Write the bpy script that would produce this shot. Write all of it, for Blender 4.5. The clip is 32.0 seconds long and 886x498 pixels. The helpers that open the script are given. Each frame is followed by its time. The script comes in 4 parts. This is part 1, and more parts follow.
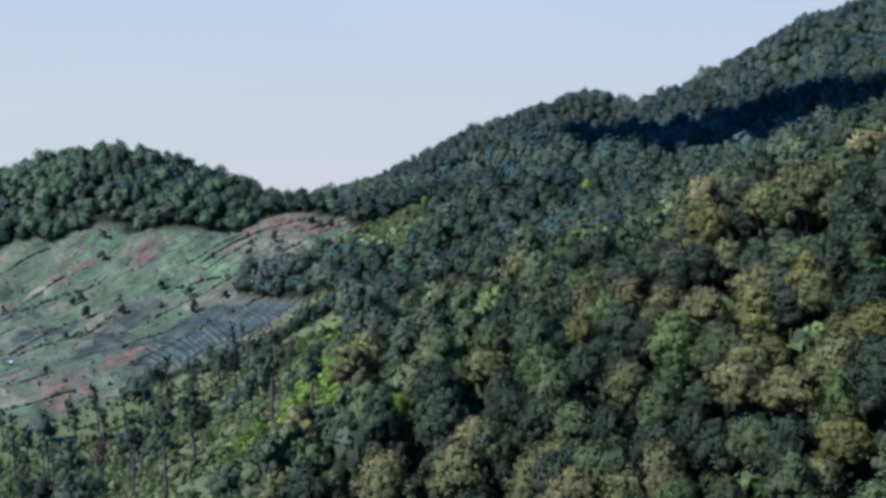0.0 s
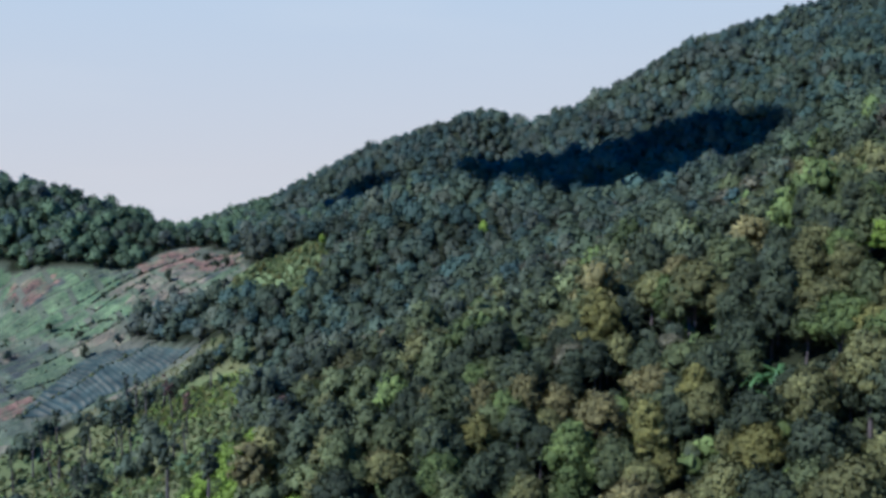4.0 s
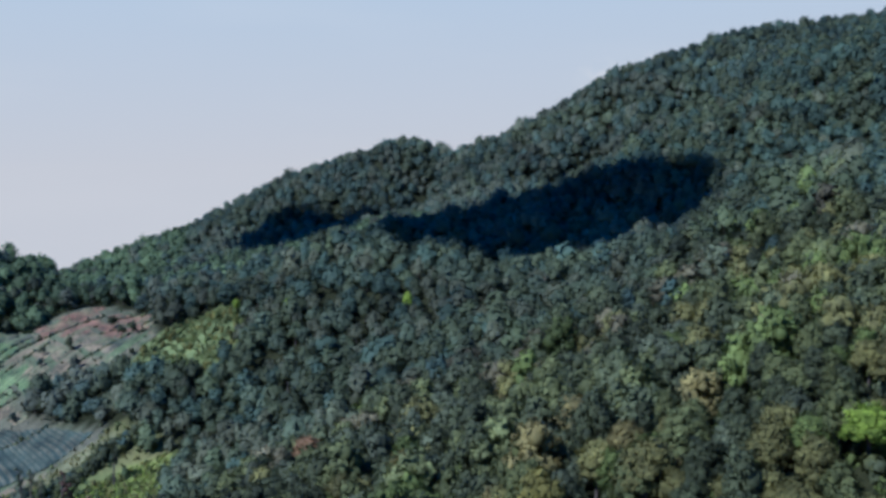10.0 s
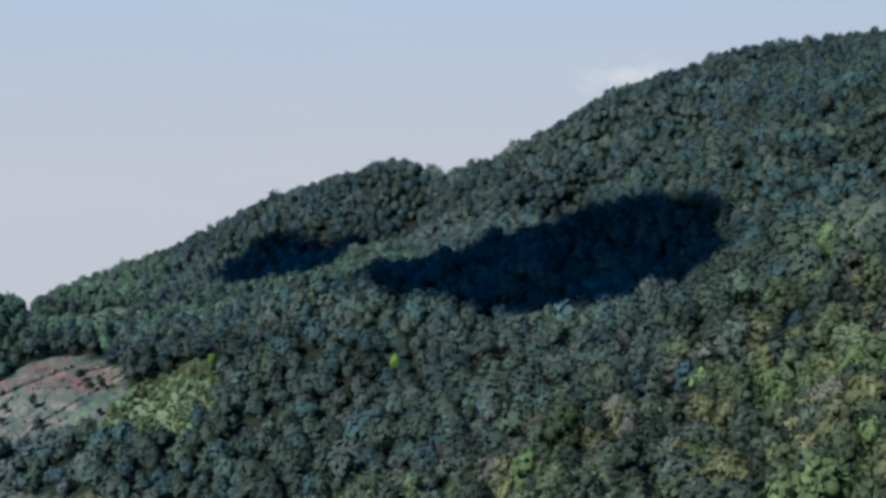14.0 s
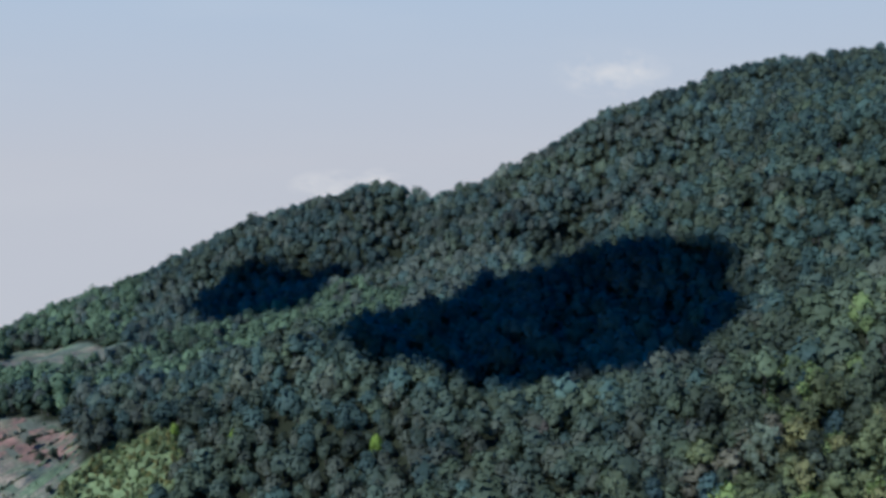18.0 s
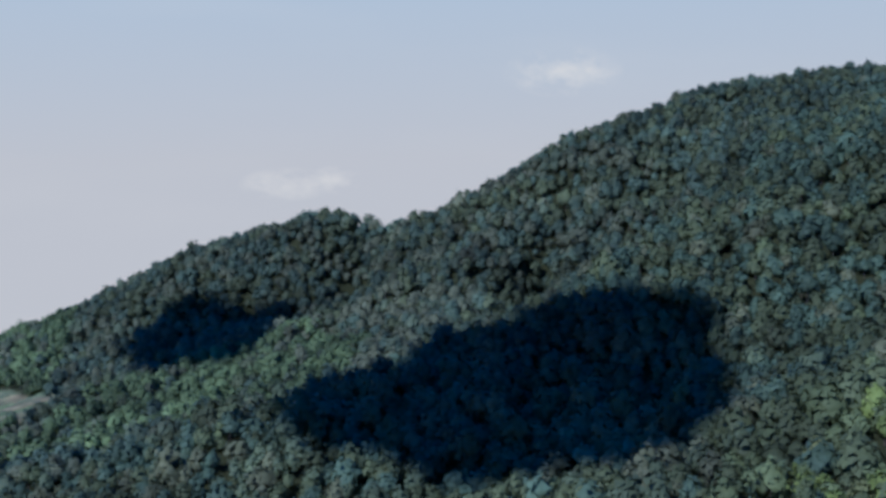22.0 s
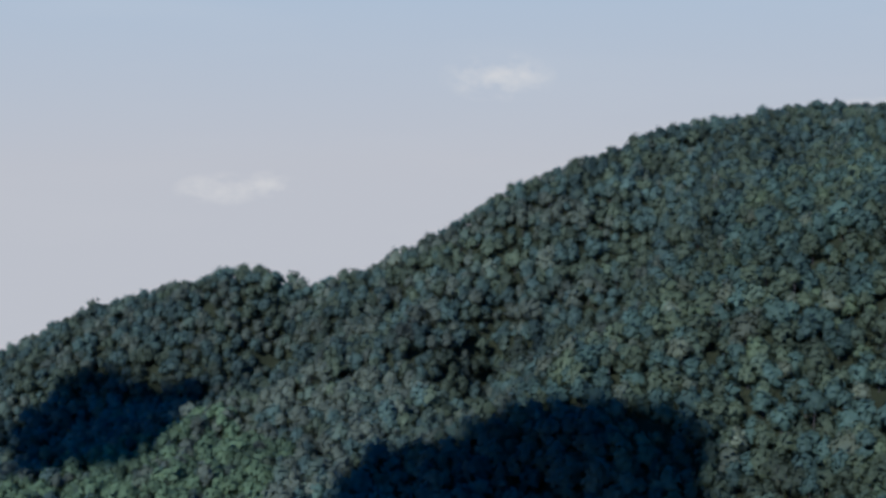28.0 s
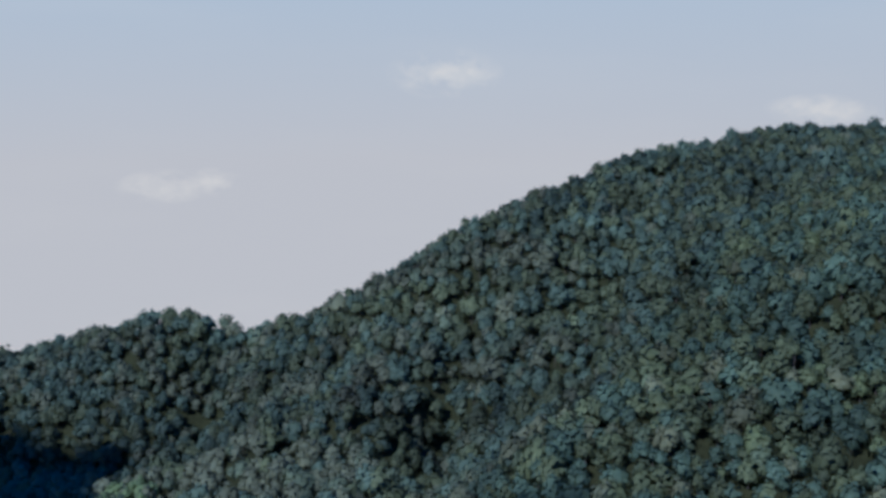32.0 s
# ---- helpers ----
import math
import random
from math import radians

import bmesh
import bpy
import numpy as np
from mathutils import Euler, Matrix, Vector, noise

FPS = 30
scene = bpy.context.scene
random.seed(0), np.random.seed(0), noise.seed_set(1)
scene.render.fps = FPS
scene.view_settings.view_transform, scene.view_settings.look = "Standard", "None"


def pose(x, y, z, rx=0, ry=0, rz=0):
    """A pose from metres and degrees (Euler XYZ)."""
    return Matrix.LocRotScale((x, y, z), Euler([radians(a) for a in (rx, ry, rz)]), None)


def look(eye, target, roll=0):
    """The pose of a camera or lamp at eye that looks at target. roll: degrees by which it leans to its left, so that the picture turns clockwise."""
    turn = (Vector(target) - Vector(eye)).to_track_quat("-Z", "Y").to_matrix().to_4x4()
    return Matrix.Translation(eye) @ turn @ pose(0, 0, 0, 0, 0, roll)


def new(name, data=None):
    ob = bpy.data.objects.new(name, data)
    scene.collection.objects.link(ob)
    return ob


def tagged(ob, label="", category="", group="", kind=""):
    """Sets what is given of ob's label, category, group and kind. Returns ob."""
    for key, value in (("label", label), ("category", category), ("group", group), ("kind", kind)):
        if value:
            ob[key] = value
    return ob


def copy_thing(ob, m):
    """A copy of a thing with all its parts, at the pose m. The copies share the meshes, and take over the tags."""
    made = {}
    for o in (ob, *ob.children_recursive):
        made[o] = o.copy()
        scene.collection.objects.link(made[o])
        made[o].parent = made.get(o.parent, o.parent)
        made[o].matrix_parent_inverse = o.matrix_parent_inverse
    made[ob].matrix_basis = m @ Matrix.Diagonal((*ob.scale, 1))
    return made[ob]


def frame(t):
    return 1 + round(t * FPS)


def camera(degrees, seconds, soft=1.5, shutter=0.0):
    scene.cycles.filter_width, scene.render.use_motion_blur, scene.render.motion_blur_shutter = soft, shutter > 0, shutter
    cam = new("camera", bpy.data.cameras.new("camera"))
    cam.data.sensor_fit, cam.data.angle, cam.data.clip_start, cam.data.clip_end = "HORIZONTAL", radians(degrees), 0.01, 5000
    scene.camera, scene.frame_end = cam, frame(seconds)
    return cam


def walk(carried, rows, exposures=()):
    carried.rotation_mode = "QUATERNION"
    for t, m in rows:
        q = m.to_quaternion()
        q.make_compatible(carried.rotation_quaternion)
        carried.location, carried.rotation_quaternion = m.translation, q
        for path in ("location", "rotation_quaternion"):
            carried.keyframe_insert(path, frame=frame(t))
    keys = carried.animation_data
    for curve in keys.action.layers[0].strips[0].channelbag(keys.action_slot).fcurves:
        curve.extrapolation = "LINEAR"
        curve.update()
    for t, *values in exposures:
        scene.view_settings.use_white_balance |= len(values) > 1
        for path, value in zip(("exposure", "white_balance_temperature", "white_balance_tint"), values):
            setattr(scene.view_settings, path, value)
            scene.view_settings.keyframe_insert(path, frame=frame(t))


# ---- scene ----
cam = camera(47.0, 32.0, soft=3.4)
METRES, EYE, TILT, LEAN, TURN = 350.0, 200.0, -7.2, 0.0, 0.0
ROWS = [
    (0.0, 0.0, 0.0, 0.0, 0.0, 0.0, -0.0),
    (0.5, 0.0, -0.0006, 0.0064, -0.61, 0.01, 0.11),
    (1.0, 0.0001, -0.0015, 0.0136, -1.27, 0.01, 0.26),
    (1.5, 0.0002, -0.0017, 0.0205, -1.34, -0.01, 0.3),
    (2.0, 0.0006, -0.0017, 0.0271, -1.7, -0.04, 0.36),
    (2.5, 0.0009, -0.0014, 0.0341, -2.41, -0.07, 0.48),
    (3.0, 0.0012, -0.0007, 0.041, -3.21, -0.09, 0.6),
    (3.5, 0.0015, -0.0001, 0.0482, -4.79, -0.13, 0.8),
    (4.0, 0.0018, 0.0008, 0.0553, -5.65, -0.17, 0.9),
    (4.5, 0.0021, 0.0016, 0.0625, -6.28, -0.19, 0.98),
    (6.5, 0.0044, 0.0162, 0.092, -6.98, -0.4, 1.2),
    (7.0, 0.0054, 0.0224, 0.0998, -7.42, -0.44, 1.24),
    (7.5, 0.0064, 0.0294, 0.1075, -7.94, -0.45, 1.29),
    (8.0, 0.0075, 0.0364, 0.1153, -8.44, -0.47, 1.36),
    (8.5, 0.0086, 0.0442, 0.1232, -8.96, -0.49, 1.42),
    (9.0, 0.0101, 0.0523, 0.1312, -9.4, -0.52, 1.44),
    (9.5, 0.0116, 0.0607, 0.139, -9.77, -0.53, 1.48),
    (10.0, 0.0133, 0.0698, 0.147, -9.93, -0.54, 1.47),
    (10.5, 0.0152, 0.0792, 0.155, -10.08, -0.54, 1.47),
    (11.0, 0.0171, 0.089, 0.1629, -10.23, -0.55, 1.48),
    (11.5, 0.0189, 0.0988, 0.1711, -10.3, -0.56, 1.49),
    (12.0, 0.0211, 0.1095, 0.179, -10.29, -0.54, 1.47),
    (12.5, 0.0237, 0.1208, 0.1867, -10.28, -0.5, 1.47),
    (13.0, 0.0261, 0.1321, 0.1947, -10.29, -0.51, 1.47),
    (13.5, 0.0287, 0.1445, 0.2026, -10.3, -0.55, 1.5),
    (14.0, 0.0313, 0.1573, 0.2109, -10.42, -0.61, 1.51),
    (14.5, 0.0341, 0.1705, 0.2192, -10.62, -0.69, 1.57),
    (16.5, 0.0459, 0.2269, 0.2535, -10.71, -0.82, 1.54),
    (17.0, 0.0487, 0.2419, 0.2621, -10.74, -0.85, 1.54),
    (17.5, 0.0519, 0.257, 0.2706, -10.97, -0.83, 1.59),
    (18.0, 0.055, 0.2719, 0.2797, -11.15, -0.85, 1.6),
    (18.5, 0.0584, 0.2871, 0.2877, -11.37, -0.84, 1.62),
    (19.0, 0.0614, 0.3024, 0.2964, -11.67, -0.85, 1.67),
    (19.5, 0.0649, 0.3183, 0.3048, -11.99, -0.83, 1.71),
    (20.0, 0.0687, 0.3339, 0.3139, -12.31, -0.87, 1.78),
    (20.5, 0.0725, 0.3506, 0.3224, -12.66, -0.93, 1.83),
    (21.0, 0.0762, 0.367, 0.331, -13.02, -0.96, 1.87),
    (21.5, 0.08, 0.384, 0.3396, -13.38, -1.0, 1.92),
    (22.0, 0.0835, 0.4004, 0.3484, -13.74, -1.03, 1.94),
    (22.5, 0.0879, 0.4169, 0.3572, -14.03, -1.05, 1.97),
    (23.0, 0.0918, 0.4339, 0.365, -14.34, -1.05, 1.97),
    (23.5, 0.0958, 0.4503, 0.3731, -14.58, -1.03, 1.95),
    (24.0, 0.0997, 0.4664, 0.3809, -14.79, -0.97, 1.96),
    (24.5, 0.104, 0.4845, 0.3884, -15.08, -0.87, 1.96),
    (25.0, 0.1096, 0.5029, 0.3971, -15.56, -0.88, 2.01),
    (25.5, 0.1135, 0.5208, 0.4057, -15.93, -0.84, 2.04),
    (27.5, 0.1396, 0.5992, 0.4424, -17.01, -0.91, 2.14),
    (28.0, 0.1456, 0.6191, 0.4511, -17.32, -0.92, 2.19),
    (28.5, 0.1516, 0.6384, 0.4604, -17.6, -0.97, 2.24),
    (29.0, 0.1584, 0.6588, 0.4689, -17.93, -0.96, 2.29),
    (29.5, 0.1641, 0.6787, 0.4777, -18.3, -1.01, 2.34),
    (30.0, 0.171, 0.6985, 0.487, -18.65, -1.06, 2.38),
    (30.5, 0.177, 0.7186, 0.4963, -19.07, -1.11, 2.43),
    (31.0, 0.1836, 0.7388, 0.5052, -19.54, -1.14, 2.46),
    (31.5, 0.1902, 0.7584, 0.5145, -19.99, -1.2, 2.51),
    (32.0, 0.1981, 0.7786, 0.5232, -20.25, -1.23, 2.54),
]
walk(cam, [(t, pose(0, 0, EYE, TILT, LEAN, TURN) @ pose(METRES * x, METRES * y, METRES * z, 90 + pitch, roll, yaw)) for t, x, y, z, yaw, pitch, roll in ROWS],
     exposures=[(0.0, 0.38, 3850, 18), (8.0, 0.28, 3840, 18), (16.0, 0.14, 3830, 18), (23.0, 0.10, 3850, 18), (32.0, 0.06, 3880, 18)])
PUFFS = [(20.5, 1.8, 3.4, 1.5), (5.2, -4.3, 2.8, 1.0), (8.0, -4.1, 1.8, 0.9), (40.5, -0.2, 3.0, 0.9)]   # faint clouds: azimuth, elevation, half width, half height in degrees

# ---- sky, sun ----
SUN_ELEV, SUN_FROM = 45.0, (-0.86, -0.51)         # the sun stands high over the valley side
sun_dir = Vector((SUN_FROM[0] * math.cos(radians(SUN_ELEV)), SUN_FROM[1] * math.cos(radians(SUN_ELEV)), math.sin(radians(SUN_ELEV)))).normalized()
sun = new("sun", bpy.data.lights.new("sun", "SUN"))
sun.data.energy, sun.data.angle, sun.data.color = 5.0, radians(0.8), (1.0, 0.81, 0.56)
sun.matrix_world = look(sun_dir * 1500, (0, 0, 0))

world = bpy.data.worlds.new("world")
scene.world = world
world.use_nodes = True
wt = world.node_tree
wt.nodes.clear()


def wnode(kind, **values):
    n = wt.nodes.new(kind)
    for key, value in values.items():
        n.inputs[key].default_value = value
    return n


sky = wt.nodes.new("ShaderNodeTexSky")
sky.sky_type, sky.sun_disc = "NISHITA", False
sky.sun_elevation, sky.sun_rotation = radians(SUN_ELEV), math.atan2(SUN_FROM[0], SUN_FROM[1])
sky.altitude, sky.air_density, sky.dust_density, sky.ozone_density = 1500.0, 1.0, 0.3, 6.0
sky_back = wnode("ShaderNodeBackground", Strength=0.10)
sky_blue = wnode("ShaderNodeHueSaturation", Saturation=1.2)
wt.links.new(sky.outputs[0], sky_blue.inputs["Color"])
wt.links.new(sky_blue.outputs[0], sky_back.inputs["Color"])
coord = wt.nodes.new("ShaderNodeTexCoord")
split = wt.nodes.new("ShaderNodeSeparateXYZ")
wt.links.new(coord.outputs["Generated"], split.inputs[0])
# hazy air low over the land, paler towards the lowland
height = wnode("ShaderNodeMapRange", **{"From Min": -0.30, "From Max": 0.20})
wt.links.new(split.outputs["Z"], height.inputs["Value"])
haze_ramp = wt.nodes.new("ShaderNodeValToRGB")
haze_ramp.color_ramp.elements[0].position, haze_ramp.color_ramp.elements[0].color = 0.0, (0.679, 0.473, 0.236, 1)
haze_ramp.color_ramp.elements[1].position, haze_ramp.color_ramp.elements[1].color = 1.0, (0.535, 0.465, 0.287, 1)
mid_stop = haze_ramp.color_ramp.elements.new(0.5)
mid_stop.color = (0.674, 0.474, 0.241, 1)
wt.links.new(height.outputs[0], haze_ramp.inputs[0])
# thin streaks and a few faint cumulus puffs far away
streak_map = wnode("ShaderNodeMapping", Scale=(2.0, 2.0, 9.0))
wt.links.new(coord.outputs["Generated"], streak_map.inputs[0])
streaks = wnode("ShaderNodeTexNoise", Scale=1.6, Detail=4.0)
wt.links.new(streak_map.outputs[0], streaks.inputs["Vector"])
puff_map = wnode("ShaderNodeMapping", Scale=(1.0, 1.0, 1.7))
wt.links.new(coord.outputs["Generated"], puff_map.inputs[0])
puff_noise = wnode("ShaderNodeTexNoise", Scale=26.0, Detail=5.0, Roughness=0.6)
wt.links.new(puff_map.outputs[0], puff_noise.inputs["Vector"])


def math_node(op, a, b=None, clamp=False):
    n = wt.nodes.new("ShaderNodeMath")
    n.operation, n.use_clamp = op, clamp
    for i, v in enumerate((a, b)):
        if v is None:
            continue
        if isinstance(v, (int, float)):
            n.inputs[i].default_value = v
        else:
            wt.links.new(v, n.inputs[i])
    return n.outputs[0]


def puff(azimuth, elevation, wide, high):
    """A soft round mask in the sky, in degrees."""
    a, e = radians(azimuth), radians(elevation)
    v = wt.nodes.new("ShaderNodeVectorMath")
    v.operation = "SUBTRACT"
    wt.links.new(coord.outputs["Generated"], v.inputs[0])
    v.inputs[1].default_value = (math.sin(a) * math.cos(e), math.cos(a) * math.cos(e), math.sin(e))
    turned = wnode("ShaderNodeMapping", Rotation=(0, 0, a), Scale=(1 / radians(wide), 1 / radians(wide), 1 / radians(high)))
    wt.links.new(v.outputs[0], turned.inputs[0])
    length = wt.nodes.new("ShaderNodeVectorMath")
    length.operation = "LENGTH"
    wt.links.new(turned.outputs[0], length.inputs[0])
    return math_node("SUBTRACT", 1.0, length.outputs["Value"], True)


mask = None
for spot in PUFFS:
    m = puff(*spot)
    mask = m if mask is None else math_node("MAXIMUM", mask, m)
grain = math_node("MULTIPLY", math_node("SUBTRACT", puff_noise.outputs[0], 0.5), 3.2)
cloudiness = math_node("MULTIPLY", math_node("ADD", math_node("MULTIPLY", mask, 1.1), math_node("MULTIPLY", math_node("SUBTRACT", grain, 0.15), math_node("MULTIPLY", mask, 2.5, True)), True), 0.62, True)
cloudiness = math_node("ADD", cloudiness, math_node("MULTIPLY", math_node("SUBTRACT", streaks.outputs[0], 0.5), 0.25), True)
white = wt.nodes.new("ShaderNodeMix")
white.data_type = "RGBA"
wt.links.new(cloudiness, white.inputs[0])
wt.links.new(haze_ramp.outputs[0], white.inputs[6])
white.inputs[7].default_value = (0.925, 0.628, 0.285, 1)
haze_back = wnode("ShaderNodeBackground", Strength=1.0)
wt.links.new(white.outputs[2], haze_back.inputs["Color"])
upward = wnode("ShaderNodeMapRange", **{"From Min": 0.115, "From Max": 0.23})
upward.interpolation_type = "SMOOTHSTEP"
wt.links.new(split.outputs["Z"], upward.inputs["Value"])
both = wt.nodes.new("ShaderNodeMixShader")
wt.links.new(upward.outputs[0], both.inputs[0])
wt.links.new(haze_back.outputs[0], both.inputs[1])
wt.links.new(sky_back.outputs[0], both.inputs[2])
world_out = wt.nodes.new("ShaderNodeOutputWorld")
wt.links.new(both.outputs[0], world_out.inputs[0])


# ---- materials ----
def material(name, colour, second, scale, roughness=0.8, bump=0.3, attribute="", fine=6.0, translucent=0.0, vary=0.0, gloss=0.25):
    """Two tones mixed by noise at two scales; an attribute, where given, is the base tone itself."""
    mat = bpy.data.materials.new(name)
    mat.use_nodes = True
    nt = mat.node_tree
    bsdf = nt.nodes["Principled BSDF"]
    bsdf.inputs["Roughness"].default_value = roughness
    bsdf.inputs["Specular IOR Level"].default_value = gloss
    where = nt.nodes.new("ShaderNodeTexCoord")
    coarse = nt.nodes.new("ShaderNodeTexNoise")
    coarse.inputs["Scale"].default_value, coarse.inputs["Detail"].default_value = scale, 3
    small = nt.nodes.new("ShaderNodeTexNoise")
    small.inputs["Scale"].default_value, small.inputs["Detail"].default_value = scale * fine, 4
    for n in (coarse, small):
        nt.links.new(where.outputs["Object"], n.inputs["Vector"])
    add = nt.nodes.new("ShaderNodeMath")
    add.operation = "ADD"
    nt.links.new(coarse.outputs[0], add.inputs[0])
    nt.links.new(small.outputs[0], add.inputs[1])
    span = nt.nodes.new("ShaderNodeMapRange")
    span.inputs["From Min"].default_value, span.inputs["From Max"].default_value = 0.72, 1.28
    nt.links.new(add.outputs[0], span.inputs["Value"])
    mix = nt.nodes.new("ShaderNodeMix")
    mix.data_type = "RGBA"
    nt.links.new(span.outputs[0], mix.inputs[0])
    if attribute:
        at = nt.nodes.new("ShaderNodeAttribute")
        at.attribute_name = attribute
        for slot, tone in ((6, colour), (7, second)):
            times = nt.nodes.new("ShaderNodeMix")
            times.data_type, times.blend_type = "RGBA", "MULTIPLY"
            times.inputs[0].default_value = 1
            nt.links.new(at.outputs["Color"], times.inputs[6])
            times.inputs[7].default_value = (*tone, 1)
            nt.links.new(times.outputs[2], mix.inputs[slot])
    else:
        mix.inputs[6].default_value, mix.inputs[7].default_value = (*colour, 1), (*second, 1)
    tone_out = mix.outputs[2]
    if vary:
        info = nt.nodes.new("ShaderNodeObjectInfo")
        spread = nt.nodes.new("ShaderNodeMapRange")
        spread.inputs["To Min"].default_value, spread.inputs["To Max"].default_value = 1 - vary, 1 + vary
        nt.links.new(info.outputs["Random"], spread.inputs["Value"])
        hsv = nt.nodes.new("ShaderNodeHueSaturation")
        nt.links.new(spread.outputs[0], hsv.inputs["Value"])
        nt.links.new(tone_out, hsv.inputs["Color"])
        tone_out = hsv.outputs[0]
    nt.links.new(tone_out, bsdf.inputs["Base Color"])
    if bump:
        b = nt.nodes.new("ShaderNodeBump")
        b.inputs["Strength"].default_value, b.inputs["Distance"].default_value = bump, 0.45
        nt.links.new(small.outputs[0], b.inputs["Height"])
        nt.links.new(b.outputs[0], bsdf.inputs["Normal"])
    if translucent:
        tr = nt.nodes.new("ShaderNodeBsdfTranslucent")
        nt.links.new(tone_out, tr.inputs["Color"])
        mx = nt.nodes.new("ShaderNodeMixShader")
        mx.inputs[0].default_value = translucent
        nt.links.new(bsdf.outputs[0], mx.inputs[1])
        nt.links.new(tr.outputs[0], mx.inputs[2])
        nt.links.new(mx.outputs[0], nt.nodes["Material Output"].inputs["Surface"])
    return mat


GROUND = material("forest_floor_and_grass", (0.75, 0.75, 0.75), (1.3, 1.25, 1.2), 0.05, 0.95, 0.6, "tone", 9, gloss=0.05)
LEAVES = material("leaves", (0.80, 0.81, 0.83), (1.20, 1.19, 1.16), 0.4, 0.7, 0.25, "tone", 4.5, 0.3, gloss=0.2)
FAR_LEAVES = material("canopy_leaves", (0.86, 0.87, 0.88), (1.14, 1.13, 1.12), 0.3, 0.7, 0.15, "tone", 5, 0.25, gloss=0.2)
TREE_LEAVES = material("tree_leaves", (0.62, 0.65, 0.63), (1.38, 1.35, 1.30), 0.7, 0.65, 0.6, "tone", 6, 0.3, 0.22, gloss=0.2)
BANANA_LEAF = material("banana_leaf", (0.090, 0.155, 0.034), (0.145, 0.215, 0.044), 0.8, 0.5, 0.1, translucent=0.3, gloss=0.4)
BANANA_STEM = material("banana_stem", (0.090, 0.110, 0.040), (0.150, 0.150, 0.060), 1.2, 0.7, 0.2)
BARK = material("bark", (0.070, 0.052, 0.036), (0.150, 0.114, 0.078), 0.8, 0.9, 0.4)
PALE_BARK = material("pale_bark", (0.12, 0.10, 0.085), (0.24, 0.20, 0.17), 0.8, 0.9, 0.4)
CROP = material("crop_rows", (0.48, 0.54, 0.52), (1.6, 1.48, 1.36), 0.10, 0.9, 0.5, "tone", 8)
SHEET = material("roof_sheet", (0.55, 0.56, 0.58), (0.72, 0.72, 0.72), 1.5, 0.5, 0.2)
CLOUD = material("cloud_white", (0.80, 0.80, 0.80), (0.86, 0.86, 0.86), 0.01, 1.0, 0.0)

# ---- the shape of the land: hills and hollows as (x, y, height, radius, radius, turn) ----
HILLS = [
    (-205, 646, 109.8, 70, 94, 79), (402, 1103, 101.3, 195, 319, 14), (188, 645, 37.5, 95, 320, 64), (99, 251, 104.3, 276, 126, 178),
    (-425, 624, 97.7, 101, 208, 10), (45, 502, 66.9, 72, 80, 42), (126, 976, 61.6, 124, 208, 30), (-25, 250, 18.7, 61, 51, 37),
    (-153, 481, 41.9, 61, 115, 137), (143, 755, 23.8, 31, 95, 74), (-341, 1063, 16.8, 320, 51, 150), (375, 641, 10.3, 57, 185, 105),
    (-427, 206, 9.5, 68, 313, 67), (119, 142, 9.1, 57, 48, 123), (488, 802, 3.6, 45, 134, 144),
]
HOLLOWS = [
    (-110, 240, -114.2, 221, 292, 151), (235, 685, -16.7, 57, 28, 52), (195, 874, -25.0, 39, 51, 0), (162, 294, -23.3, 145, 42, 5),
    (126, 773, -61.6, 138, 63, 149), (274, 213, -21.0, 52, 141, 94), (473, 921, -3.7, 28, 100, 7),
    (-140, 650, -16.0, 34, 60, 90), (140, 895, 3.0, 14, 18, 30), (75, 945, -4.5, 45, 25, 140), (408, 862, 5.5, 22, 20, 15), (220, 848, 3.5, 14, 22, 20), (250, 838, -4.0, 14, 22, 0), (157, 884, -9.0, 13, 16, 30), (620, 890, -9.0, 110, 70, 15),
    (285, 539, -6.3, 38, 38, 0), (277, 488, -5.7, 38, 38, 0), (335, 584, -11.0, 17, 17, 0), (139, 845, -6.6, 16, 16, 0), (38, 438, -7.2, 24, 24, 0),
    (55, 180, -4.1, 16, 16, 0), (273, 657, -4.3, 38, 38, 0), (406, 833, -4.0, 16, 16, 0), (443, 760, -4.2, 38, 38, 0), (317, 666, -4.0, 16, 16, 0),
]
# spurs and knolls that stand out of the slope
KNOLLS = [
    (214, 412, 9.9, 38, 38, 0), (214, 412, 5.7, 17, 17, 0), (142, 380, 3.6, 16, 16, 0), (175, 827, 8.0, 16, 16, 0), (-34, 560, 6.6, 38, 38, 0),
    (-42, 455, 6.0, 16, 16, 0), (4, 959, 3.0, 16, 16, 0),
    (-58, 462, 11.7, 45, 45, 0), (-130, 480, -6.0, 24, 24, 0), (-70, 414, 7.2, 22, 22, 0), (-76, 516, 4.7, 22, 22, 0), (2, 462, -4.6, 32, 32, 0),
]
# gullies that run down the mountain side: from, to, depth, half width
GULLIES = [((262, 783), (226, 717), 13.0, 10.0), ((226, 717), (179, 624), 14.0, 12.0), ((149, 873), (131, 824), 5.0, 8.0), ((131, 824), (100, 735), 9.0, 12.0),
           ((392, 815), (306, 723), 9.0, 11.0), ((306, 723), (262, 640), 9.0, 12.0), ((470, 800), (360, 640), 8.0, 12.0)]
# the crest line: behind it the mountain falls away to the lowland, shaped to stay hidden from the camera
CREST_X = [-900, -400, -230, -150, 0, 138, 226, 290, 372, 540, 700, 1200]
CREST_Y = [690, 690, 700, 1060, 1010, 900, 850, 840, 855, 905, 950, 1000]
LOWLAND = -420.0


